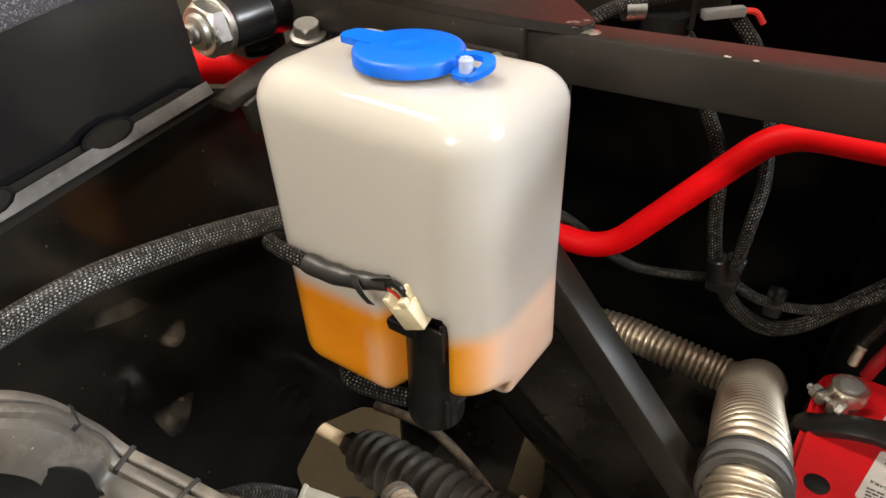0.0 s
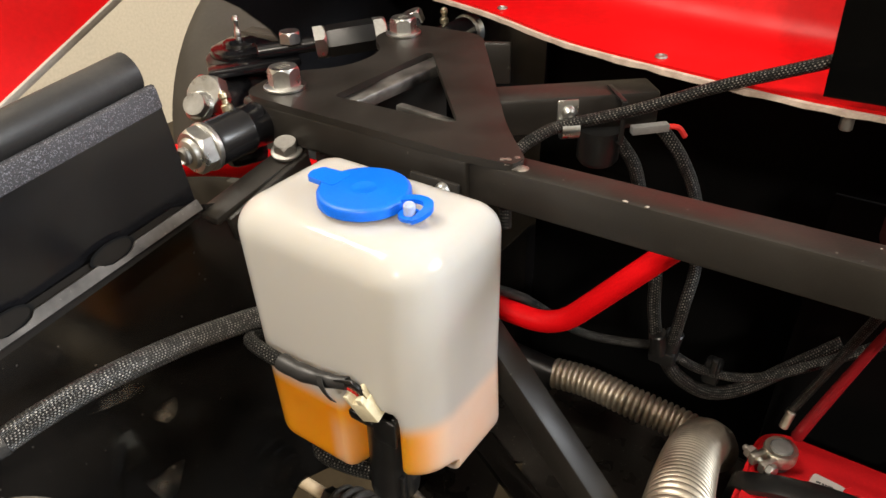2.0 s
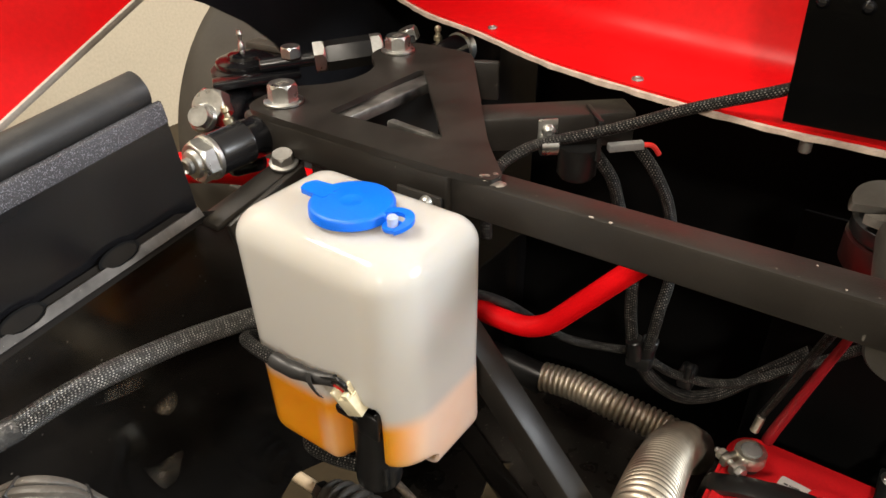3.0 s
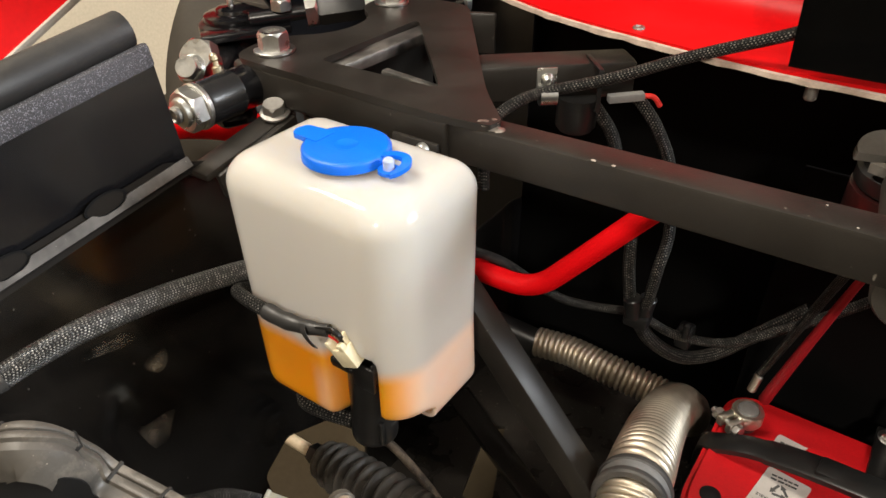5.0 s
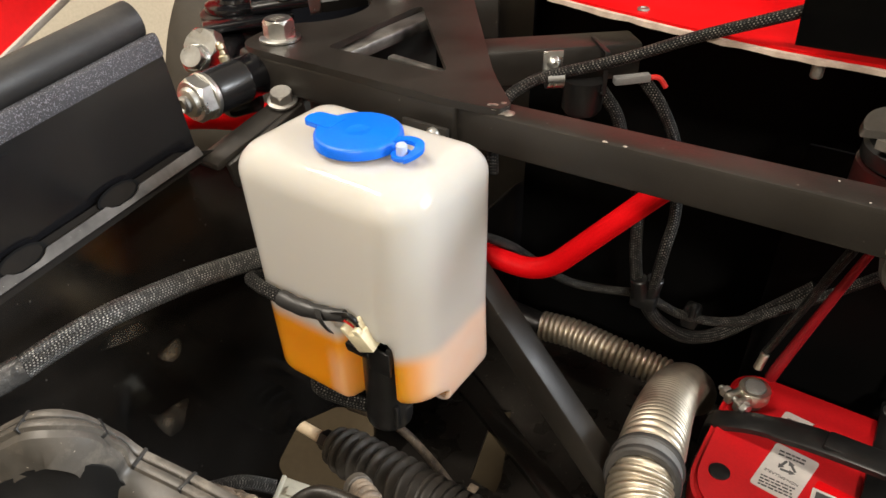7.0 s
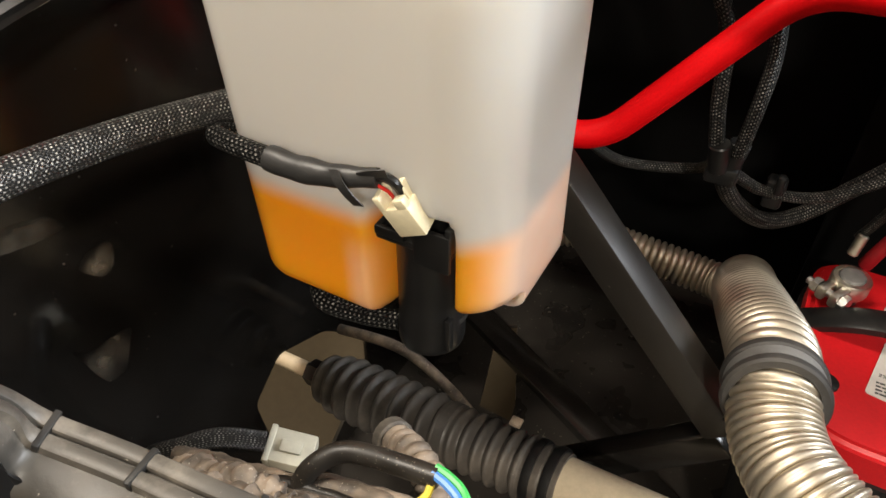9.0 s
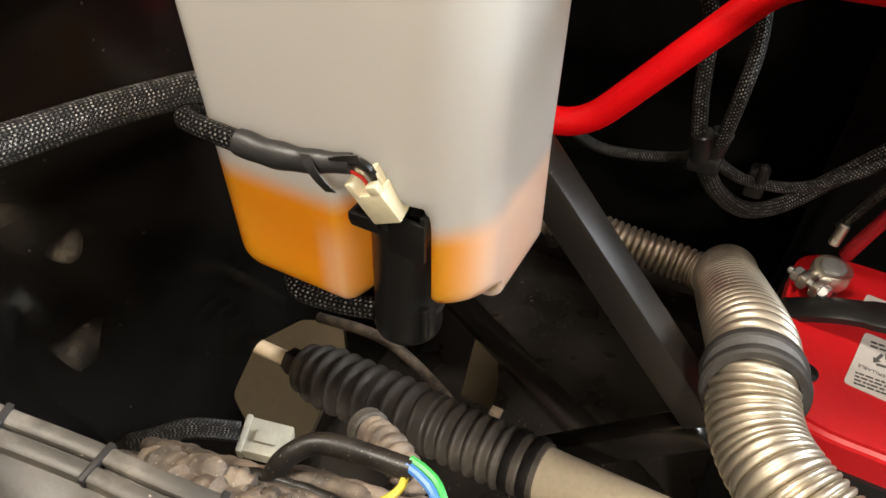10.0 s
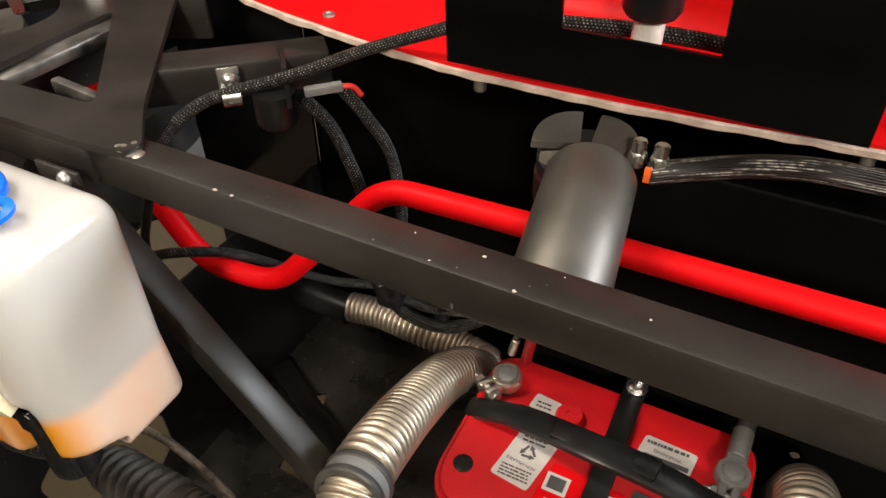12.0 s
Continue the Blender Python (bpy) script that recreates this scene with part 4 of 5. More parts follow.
for r0, r1 in zip(rows, rows[1:]):
    for i in range(6):
        bm.faces.new((r0[i], r1[i], r1[(i + 1) % 6], r0[(i + 1) % 6]))
bm.faces.new(rows[0]), bm.faces.new(list(reversed(rows[-1])))
handle = part("handle", bm, plastic_black, battery, "flexible black carrying handle")
part("grip", beam((0.236, 0.1415, 0.4275), (0.322, 0.1300, 0.4400), 0.021, 0.009, 0.003), plastic_black, handle)


def sticker(pts, mat, lift=0.0008, label=""):
    return part("sticker", plate(round_poly(pts, 0.003, 3), [], 0.0005, Matrix.Translation((0, 0, Z + lift - 0.0005))), mat, battery, label, smooth=0)


def bars(parent, u0, u1, v0, v1, n, mat, seed):
    """Lines of unreadable print."""
    rng = random.Random(seed)
    made = []
    for k in range(n):
        v = v0 + (v1 - v0) * (k + 0.5) / n
        u = u0
        while u < u1 - 0.002:
            w = min(u1 - u, rng.uniform(0.002, 0.006))
            made.append(box(u, u + w * 0.8, v - (v1 - v0) / n * 0.22, v + (v1 - v0) / n * 0.22, Z + 0.0006, Z + 0.0011, 0))
            u += w
    part("print", join(*made), mat, parent, smooth=0)


def lettering(text, size, u, v, z, mat, parent, turn=180):
    cu = bpy.data.curves.new("lettering", "FONT")
    cu.body, cu.size, cu.align_x, cu.align_y, cu.extrude = text, size, "CENTER", "CENTER", 0.0002
    ob = new("lettering", cu)
    dg = bpy.context.evaluated_depsgraph_get()
    me = bpy.data.meshes.new_from_object(ob.evaluated_get(dg))
    bpy.data.objects.remove(ob)
    me.materials.clear()
    me.materials.append(mat)
    me.transform(Matrix.Translation(Vector((u, v, z)) - bases[battery]) @ pose(0, 0, 0, 0, 0, turn))
    out = new("lettering", me)
    out.parent = parent
    return out


big = sticker([(0.196, 0.108), (0.230, 0.104), (0.240, 0.158), (0.205, 0.162)], white_label, label="white sticker with a recycling sign")
bars(big, 0.202, 0.229, 0.109, 0.122, 4, ink, 1)
lettering("NON-SPILLABLE", 0.0038, 0.2165, 0.1265, Z + 0.0009, ink, big, 174)
tri = [Vector((0.2185 + 0.0085 * math.cos(radians(a)), 0.139 + 0.0085 * math.sin(radians(a)), Z + 0.0008)) for a in (95, 215, 335)]
for a, c in zip(tri, tri[1:] + tri[:1]):
    d, side_d = c - a, Vector((a.y - c.y, c.x - a.x, 0)).normalized()
    head = [a + d * 0.62 + side_d * 0.0026, a + d * 0.62 - side_d * 0.0026, a + d * 0.95]
    part("recycling_arrow", join(beam(a + d * 0.15, a + d * 0.62, 0.0022, 0.0006, 0), plate([(p.x, p.y) for p in head], [], 0.0006, Matrix.Translation((0, 0, Z + 0.0005)))), ink, big, smooth=0)
bars(big, 0.209, 0.232, 0.148, 0.156, 2, ink, 2)
small = sticker([(0.200, 0.185), (0.226, 0.181), (0.229, 0.200), (0.203, 0.203)], white_label, label="small white sticker")
bars(small, 0.206, 0.222, 0.187, 0.196, 2, ink, 3)
warn = sticker([(0.300, 0.180), (0.346, 0.176), (0.349, 0.200), (0.304, 0.203)], white_label, label="white warning sticker")
bars(warn, 0.306, 0.344, 0.193, 0.200, 1, ink, 4)
lettering("WARNING", 0.005, 0.325, 0.1885, Z + 0.0009, ink, warn, 176)
part("black_band", box(0.306, 0.344, 0.179, 0.184, Z + 0.0006, Z + 0.0010, 0), ink, warn, smooth=0)
brand = sticker([(0.236, 0.100), (0.330, 0.092), (0.334, 0.134), (0.242, 0.140)], red_tube, label="red brand panel with plain white outlined blocks")
for u in (0.249, 0.296):
    part("logo_block", box(u - 0.009, u + 0.011, 0.112, 0.130, Z + 0.0006, Z + 0.0011, 0), white_label, brand, smooth=0)
    part("logo_shape", box(u - 0.006, u + 0.008, 0.115, 0.127, Z + 0.0012, Z + 0.0016, 0), ink, brand, smooth=0)
bars(brand, 0.245, 0.325, 0.102, 0.107, 1, white_label, 5)
dark = sticker([(0.306, 0.098), (0.366, 0.094), (0.368, 0.140), (0.309, 0.144)], ink, 0.0018, "black information sticker with white print")
bars(dark, 0.312, 0.360, 0.102, 0.138, 6, white_label, 6)

hold = thing("hold_down_strap", (0.283, 0.15, 0.39), "flat black battery hold-down bar with threaded stud", "battery strap")
part("bar", box(0.272, 0.292, 0.045, 0.256, Z + 0.003, Z + 0.008, 0.002), plastic_black, hold)
part("stud", rod((0.283, 0.243, 0.25), (0.285, 0.245, 0.428), 0.0029, 12), zinc, hold)
part("nut", hexagon(0.0072, 0.0015, 0.0075, (0.283, 0.243, Z + 0.008), (0, 0, 1)), zinc, hold, smooth=20)
part("washer", rod((0.283, 0.243, Z + 0.008), (0.283, 0.243, Z + 0.0098), 0.010), zinc, hold)
part("nut", hexagon(0.0065, 0, 0.006, (0.281, 0.058, Z + 0.008), (0, 0, 1)), brass, hold, smooth=20)


def terminal(u, v, d, mat, label, shank=True):
    """Split clamp round a battery post: ring, two jaws with a pinch bolt, and the shank that holds the cable."""
    ob = thing("battery_clamp", (u, v, Z), label, "battery clamp", "battery clamps")
    d = Vector(d).normalized()
    m = Matrix.Translation((u, v, Z)) @ Matrix((Vector((d.y, -d.x, 0)), d, Vector((0, 0, 1)))).transposed().to_4x4()

    def piece(name, bm, material, label="", smooth=38):
        bmesh.ops.transform(bm, matrix=m, verts=bm.verts)
        return part(name, bm, material, ob, label, smooth)

    piece("post", lathe([(0, 0), (0.0100, 0), (0.0092, 0.0205), (0.0084, 0.0218), (0.0070, 0.0222), (0, 0.0232)], (0, 0, 0), (0, 0, 1), 28), lead, "dull grey lead post")
    piece("collar", lathe([(0.0094, 0.007), (0.0130, 0.007), (0.0138, 0.009), (0.0138, 0.0185), (0.0130, 0.0200), (0.0094, 0.0200)], (0, 0, 0), (0, 0, 1), 32), mat)
    for side in (-1, 1):
        piece("jaw", box(min(side * 0.0018, side * 0.0085), max(side * 0.0018, side * 0.0085), -0.028, -0.0105, 0.008, 0.0190, 0.0022), mat)
    if shank:
        piece("shank", join(box(-0.0085, 0.0085, 0.009, 0.022, 0.008, 0.0190, 0.003), rod((0, 0.018, 0.0140), (0, 0.044, 0.0200), 0.0086, 22)), mat)
    piece("pinch_bolt", join(rod((-0.019, -0.0215, 0.0135), (0.014, -0.0215, 0.0135), 0.0030, 14), hexagon(0.0062, 0, 0.0055, (-0.0088, -0.0215, 0.0135), (-1, 0, 0)), hexagon(0.0062, 0, 0.0050, (0.0088, -0.0215, 0.0135), (1, 0, 0))), zinc, "plated pinch bolt", 20)
    if shank:
        piece("cable_sleeve", hose([(0, 0.040, 0.0192), (0.002, 0.056, 0.022), (0.012, 0.070, 0.018), (0.03, 0.085, 0.0)], 0.0076, 0.004, 16), rubber, "black cable sleeve")
    return ob


terminal(0.174, 0.196, (0.5, 0.86, 0), plated, "plated battery clamp on the positive post", False)
terminal(0.376, 0.184, (0.02, 1, 0), lead, "grey lead battery clamp on the negative post")
cable = thing("battery_cable", (0.18, 0.21, 0.42), "red battery cable with a black sleeved lead beside it", "cable")
part("red_cable", sweep(curve_points([(0.182, 0.222, 0.400), (0.187, 0.212, 0.43), (0.200, 0.190, 0.50), (0.215, 0.164, 0.578), (0.228, 0.140, 0.64), (0.235, 0.125, 0.67)], 0.005), lambda s: 0.0054 - 0.012 * s, 16), cable_red, cable)
part("black_lead", hose([(0.170, 0.224, 0.420), (0.176, 0.214, 0.446), (0.188, 0.196, 0.50), (0.204, 0.174, 0.57), (0.218, 0.15, 0.63)], 0.0036), braid_dark, cable)
part("ferrule", rod((0.1695, 0.2145, 0.410), (0.172, 0.2185, 0.427), 0.0040, 14), plated, cable, "bright crimped ferrule")


# ---- washer bottle ----
B0 = Vector((-0.041, -0.054, 0.53))


def bottle_ring(z, grow=0.0, n=96):
    """Outline of the bottle at height z: rounded oblong, with the channel for the pump low on its front."""
    t = (z - 0.526) / 0.170
    u0, u1, v0, v1 = -0.1005 - 0.0085 * t, 0.0208 - 0.0002 * t, -0.0992 - 0.002 * t, -0.0085 - 0.0040 * min(1.0, max(0.0, t / 0.35))
    inset = 0.0
    if z > 0.677:
        k = min(1.0, (z - 0.677) / 0.019)
        inset = 0.019 * (1 - math.sqrt(max(0.0, 1 - k * k)))
    if z < 0.536:
        k = min(1.0, (0.536 - z) / 0.010)
        inset = 0.010 * (1 - math.sqrt(max(0.0, 1 - k * k)))
    inset -= grow
    u0, u1, v0, v1 = u0 + inset, u1 - inset, v0 + inset, v1 - inset
    low = min(1.0, max(0.0, (0.597 - z) / 0.013))
    low = low * low * (3 - 2 * low)
    radii = (0.018, 0.029, 0.012, 0.015)
    corners = ((u0, v0), (u1, v0), (u1, v1), (u0, v1))
    pts = []
    for i, ((cu, cv), r) in enumerate(zip(corners, radii)):
        r = max(0.002, r - inset * 0.5)
        du, dv = ((1, 1), (-1, 1), (-1, -1), (1, -1))[i]
        for k in range(n // 4):
            a = math.pi + i * math.pi / 2 + (math.pi / 2) * k / (n // 4 - 1)
            pts.append([cu + du * r + r * math.cos(a), cv + dv * r + r * math.sin(a)])
    # even spacing along the front so that the channel is smooth
    dense = []
    for i, p in enumerate(pts):
        q = pts[(i + 1) % len(pts)]
        m = {0: 1, 1: 36, 2: 16, 3: 30, 4: 16}[(1 + i // (n // 4)) if i % (n // 4) == n // 4 - 1 else 0]
        dense += [[p[0] + (q[0] - p[0]) * j / m, p[1] + (q[1] - p[1]) * j / m] for j in range(m)]
    for p in dense:
        x = (p[0] + 0.0165) / 0.0160
        if p[1] < -0.05 and abs(x) < 1.6:
            dip = 1 / (1 + math.exp((abs(x) - 1.0) * 13))
            p[1] += 0.035 * dip * low
        # small step across the front lower corner beside the channel
        if p[1] < -0.062 and p[0] > -0.006 and z < 0.548:
            k = min(1, (0.548 - z) / 0.010)
            w = min(1, (p[0] + 0.006) / 0.008)
            p[1] += (-0.062 - p[1]) * k * k * (3 - 2 * k) * w
    return dense


def bottle_mesh(zs, grow, top=True):
    bm = bmesh.new()
    rings = [[bm.verts.new((u, v, z)) for u, v in bottle_ring(z, grow)] for z in zs]
    for lo, hi in zip(rings, rings[1:]):
        for i in range(len(lo)):
            j = (i + 1) % len(lo)
            bm.faces.new((lo[i], lo[j], hi[j], hi[i]))
    bm.faces.new(rings[-1])
    bm.faces.new(list(reversed(rings[0])))
    bmesh.ops.triangulate(bm, faces=[f for f in bm.faces if len(f.verts) > 4])
    return bm


levels = [0.526 + 0.010 * (1 - math.cos(math.pi / 2 * k / 6)) for k in range(7)] + [0.536 + 0.141 * k / 40 for k in range(1, 40)] + [0.677 + 0.019 * math.sin(math.pi / 2 * k / 10) for k in range(11)]
bottle = thing("washer_bottle", B0, "milky white plastic washer bottle, about a third full of orange fluid", "washer bottle")
LEVEL = 0.590
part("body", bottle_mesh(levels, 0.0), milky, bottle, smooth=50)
part("fluid", bottle_mesh([z + 0.003 for z in levels if z < LEVEL - 0.006] + [LEVEL - 0.003], -0.003), orange_fluid, bottle, "orange washer fluid standing in the bottle", smooth=50)
part("neck", lathe([(0.0185, -0.003), (0.0205, -0.002), (0.0205, 0.003), (0.0185, 0.003)], (-0.0402, -0.060, 0.697), (0, 0, 1), 36), milky, bottle)
for k in range(6):
    z = 0.575 + 0.018 * k
    u = -0.098 - 0.010 * (z - 0.526) / 0.17 + 0.014
    v = -0.0985 - 0.002 * (z - 0.526) / 0.17
    part("level_mark", beam((u, v, z), (u + 0.013, v, z), 0.0008, 0.0006, 0.0002), milky, bottle)

cap = thing("bottle_cap", (-0.0402, -0.060, 0.6972), "blue plastic snap cap with lifting tab and retaining strap", "cap")
part("lid", lathe([(0, 0.0078), (0.006, 0.0078), (0.0065, 0.0080), (0.0075, 0.0078), (0.0222, 0.0079), (0.0241, 0.0075), (0.0249, 0.0064), (0.0251, 0.0016), (0.0215, 0.0016), (0.0215, 0.003), (0, 0.003)], (-0.0402, -0.060, 0.6972), (0, 0, 1), 56), blue_plastic, cap, smooth=45)
part("tab", plate(round_poly([(-0.055, -0.068), (-0.074, -0.067), (-0.0765, -0.061), (-0.074, -0.054), (-0.055, -0.052)], 0.002, 3), [], 0.003, Matrix.Translation((0, 0, 0.7025))), blue_plastic, cap, smooth=30)
strap_line = curve_points([(-0.018, -0.0585, 0.7035), (-0.010, -0.0545, 0.7045), (-0.003, -0.055, 0.7045), (0.0, -0.0595, 0.7032), (-0.002, -0.0645, 0.7010), (-0.005, -0.0665, 0.6992)], 0.0015)
bm = bmesh.new()
rows = []
for i, p in enumerate(strap_line):
    d = (strap_line[min(i + 1, len(strap_line) - 1)] - strap_line[max(i - 1, 0)]).normalized()
    s = d.cross(Vector((0, 0, 1))).normalized()
    rows.append([bm.verts.new(p + s * a * 0.0026 + Vector((0, 0, b * 0.0012))) for a, b in ((-1, -1), (1, -1), (1, 1), (-1, 1))])
for r0, r1 in zip(rows, rows[1:]):
    for i in range(4):
        bm.faces.new((r0[i], r1[i], r1[(i + 1) % 4], r0[(i + 1) % 4]))
part("retaining_strap", bm, blue_plastic, cap)
part("ring", lathe([(0.0032, 0), (0.0060, 0), (0.0060, 0.002), (0.0032, 0.002), (0.0032, 0)], (-0.0085, -0.0630, 0.6985), (0, 0, 1), 28), blue_plastic, cap)
part("peg", lathe([(0, 0.0105), (0.0024, 0.0105), (0.0032, 0.0095), (0.0030, 0), (0, 0)], (-0.0085, -0.0630, 0.696), (0, 0, 1), 18), clear_plastic, cap, "clear moulded peg")
tab = thing("mounting_tab", (-0.035, -0.007, 0.68), "black tab and plated screw holding the bottle to the tube", "bracket")
part("tab", box(-0.050, -0.016, -0.0085, -0.0055, 0.668, 0.690, 0.001), powder, tab)
part("screw", lathe([(0, 0.0042), (0.0028, 0.0040), (0.0046, 0.0022), (0.0050, 0), (0, 0)], (-0.026, -0.0085, 0.6845), (0, -1, 0.2), 18), zinc, tab, "plated pan-head screw")

pump = thing("washer_pump", (-0.0135, -0.093, 0.505), "black cylindrical washer pump fitted in the bottle's front channel", "pump")
PC = Vector((-0.0165, -0.0800, 0))
part("motor", lathe([(0, 0), (0.0130, 0), (0.0150, 0.002), (0.0154, 0.004), (0.0154, 0.012), (0.0147, 0.014), (0.0145, 0.060), (0.0150, 0.066), (0.0145, 0.069), (0, 0.069)], PC + Vector((0, 0, 0.509)), (0, 0, 1), 36), plastic_black, pump)
shell_bits = [box(-0.0315, 0.0020, -0.0985, -0.066, 0.5755, 0.5795, 0.0012), box(-0.0315, -0.0288, -0.0985, -0.068, 0.578, 0.5825, 0.0008), box(-0.0315, -0.018, -0.0990, -0.0965, 0.578, 0.5825, 0.0008),
              box(-0.0005, 0.0020, -0.0985, -0.068, 0.578, 0.5915, 0.0008), box(-0.0140, 0.0020, -0.0990, -0.0965, 0.5695, 0.5880, 0.0008), box(-0.0140, -0.0117, -0.0985, -0.078, 0.578, 0.5895, 0.0008), box(-0.0140, 0.0020, -0.0700, -0.0675, 0.578, 0.5935, 0.0008)]
part("connector_shell", join(*shell_bits), plastic_black, pump)
part("rib", box(-0.0045, -0.0015, -0.0910, -0.0870, 0.515, 0.534, 0.0008), plastic_black, pump)
part("rib", box(-0.0030, 0.0000, -0.0850, -0.0810, 0.537, 0.545, 0.0008), plastic_black, pump)
part("seat", lathe([(0, 0), (0.0155, 0), (0.0155, 0.003), (0, 0.003)], PC + Vector((0, 0.004, 0.524)), (0, 0, 1), 28), rubber, pump, "black rubber seat")
part("outlet", rod((-0.0185, -0.083, 0.5165), (-0.040, -0.0870, 0.5160), 0.0038, 14), plastic_black, pump)

plug = thing("wiring_plug", (-0.0165, -0.098, 0.588), "cream plastic two-pin plug pushed into the pump", "electrical plug")
pm = Matrix.Translation((-0.0135, -0.0985, 0.5955)) @ Euler((radians(14), radians(-26), 0)).to_matrix().to_4x4() @ Matrix.Scale(0.76, 4)
bm = join(box(-0.0085, 0.0085, -0.0095, 0.0095, -0.008, 0.011, 0.001), box(-0.0085, -0.0045, -0.0095, 0.0095, 0.010, 0.019, 0.001), box(-0.0085, 0.0085, 0.0055, 0.0095, 0.010, 0.019, 0.001), box(0.002, 0.0085, -0.0095, -0.0045, 0.010, 0.016, 0.001), box(0.0035, 0.007, -0.003, 0.003, 0.010, 0.020, 0.0008))
bmesh.ops.transform(bm, matrix=pm, verts=bm.verts)
part("shell", bm, cream_plastic, plug)
part("wire", hose([(-0.026, -0.1055, 0.6110), (-0.0205, -0.1050, 0.6125), (-0.0165, -0.1040, 0.6100), (-0.0150, -0.1005, 0.602)], 0.0019, 0.002, 8), plastic_black, plug)
part("wire", hose([(-0.026, -0.1065, 0.6095), (-0.0225, -0.1060, 0.6085), (-0.0195, -0.1045, 0.606), (-0.0185, -0.1015, 0.600)], 0.0007, 0.002, 8), wire_red, plug, "red wire")

loom = thing("pump_cable", (-0.07, -0.105, 0.61), "black braided cable wrapped with loose black tape, running across the bottle", "cable")
part("sleeve", hose([(-0.094, -0.074, 0.588), (-0.1042, -0.0893, 0.5967), (-0.1028, -0.1025, 0.6038), (-0.0906, -0.1070, 0.6060), (-0.0759, -0.1086, 0.6067), (-0.0591, -0.1090, 0.6066)], 0.0043, 0.003), braid_dark, loom)
part("tape_wrap", sweep(curve_points([(-0.0700, -0.1088, 0.6069), (-0.0591, -0.1090, 0.6066), (-0.050, -0.1085, 0.6070), (-0.0415, -0.1076, 0.6077), (-0.0326, -0.1068, 0.6096), (-0.0235, -0.1048, 0.6110)], 0.002), lambda s: 0.0051 + 0.0002 * math.sin(s * 430) - 0.05 * max(0, s - 0.018), 16), tape_black, loom, "loosely wrapped black tape")


def flap(pts, width, side_dir):
    bm = bmesh.new()
    line = curve_points(pts, 0.002)
    w = Vector(side_dir).normalized() * width / 2
    rows = [(bm.verts.new(p - w), bm.verts.new(p + w)) for p in line]
    for a, b in zip(rows, rows[1:]):
        bm.faces.new((a[0], a[1], b[1], b[0]))
    bmesh.ops.recalc_face_normals(bm, faces=bm.faces)
    bmesh.ops.solidify(bm, geom=list(bm.faces), thickness=0.0004)
    return bm


part("tape_end", flap([(-0.0385, -0.1110, 0.6135), (-0.0335, -0.1150, 0.6120), (-0.0295, -0.1155, 0.6080), (-0.0265, -0.1140, 0.6035)], 0.0058, (1, -0.2, 0.4)), tape_black, loom, "curling end of tape")
part("tape_end", flap([(-0.030, -0.1080, 0.6115), (-0.024, -0.1080, 0.6145), (-0.0185, -0.1070, 0.6160)], 0.006, (0.1, -0.5, 1)), tape_black, loom, "curling end of tape")

single("outlet_hose", hose([(-0.0300, -0.0850, 0.5165), (-0.0503, -0.0890, 0.5146), (-0.0730, -0.0880, 0.5141), (-0.0860, -0.0603, 0.5146), (-0.09, -0.02, 0.51)], 0.0052), braid_dark, (-0.05, -0.095, 0.51), "black braided hose leaving the pump under the bottle", "hose", "braided hoses")
big_hose = thing("braided_hose", (-0.12, -0.15, 0.61), "thick black braided hose with a taped end beside the bottle", "hose", "braided hoses")
part("sleeve", hose([(-0.10, 0.0, 0.600), (-0.1055, -0.0611, 0.6025), (-0.1144, -0.0959, 0.6078), (-0.1225, -0.1370, 0.6140), (-0.1240, -0.1830, 0.6215), (-0.1305, -0.2123, 0.6183), (-0.1367, -0.2338, 0.6125)], 0.0068, 0.004, 20), braid, big_hose)
part("taped_end", hose([(-0.1358, -0.230, 0.6135), (-0.1415, -0.25, 0.6105), (-0.146, -0.27, 0.61), (-0.155, -0.33, 0.6)], 0.0076, 0.004, 20), wrinkled_tape, big_hose, "glossy tape over the sleeve's end")


# ---- steering rack ----
rack = thing("steering_rack", (0.0, -0.02, 0.35), "steering rack with ribbed black rubber gaiter and pale metal tube", "steering rack")
ra, rb = Vector((-0.1556, -0.0084, 0.3173)), Vector((0.0554, -0.0226, 0.3463))
n = (rb - ra).length
rack_dir = (rb - ra).normalized()


def gaiter(s):
    """Wide flat pleats, a plain collar, narrower pleats and a plain cuff."""
    k = s / n
    if k < 0.52:
        swell = min(1.0, 0.72 + 2.6 * k)
        wave = 0.5 + 0.5 * math.cos(2 * math.pi * (s - 0.006) / 0.0121)
        return swell * (0.0165 + 0.0078 * wave ** 0.55)
    if k < 0.59:
        return 0.0215 + 0.0006 * math.sin(s * 900)
    if k < 0.84:
        wave = 0.5 + 0.5 * math.cos(2 * math.pi * s / 0.0098)
        return 0.0172 + 0.0050 * wave ** 0.7
    return 0.0205 if k < 0.90 else 0.0200


line = [ra + (rb - ra) * (i / 260) * 0.955 for i in range(261)]
part("gaiter", sweep(line, gaiter, 40), ribbed_rubber, rack, "dusty ribbed rubber gaiter", smooth=60)
part("tie_rod", rod(ra - rack_dir * 0.16, ra + rack_dir * 0.01, 0.0062, 16), rack_tube, rack, "dusty pale tie rod")
part("rod_nut", hexagon(0.0105, -0.012, 0.002, ra, rack_dir, 0.2), plastic_black, rack, smooth=20)
part("housing_tube", rod(rb - rack_dir * 0.014, rb + rack_dir * 0.30, 0.0178, 32), rack_tube, rack, "dusty pale metal tube")
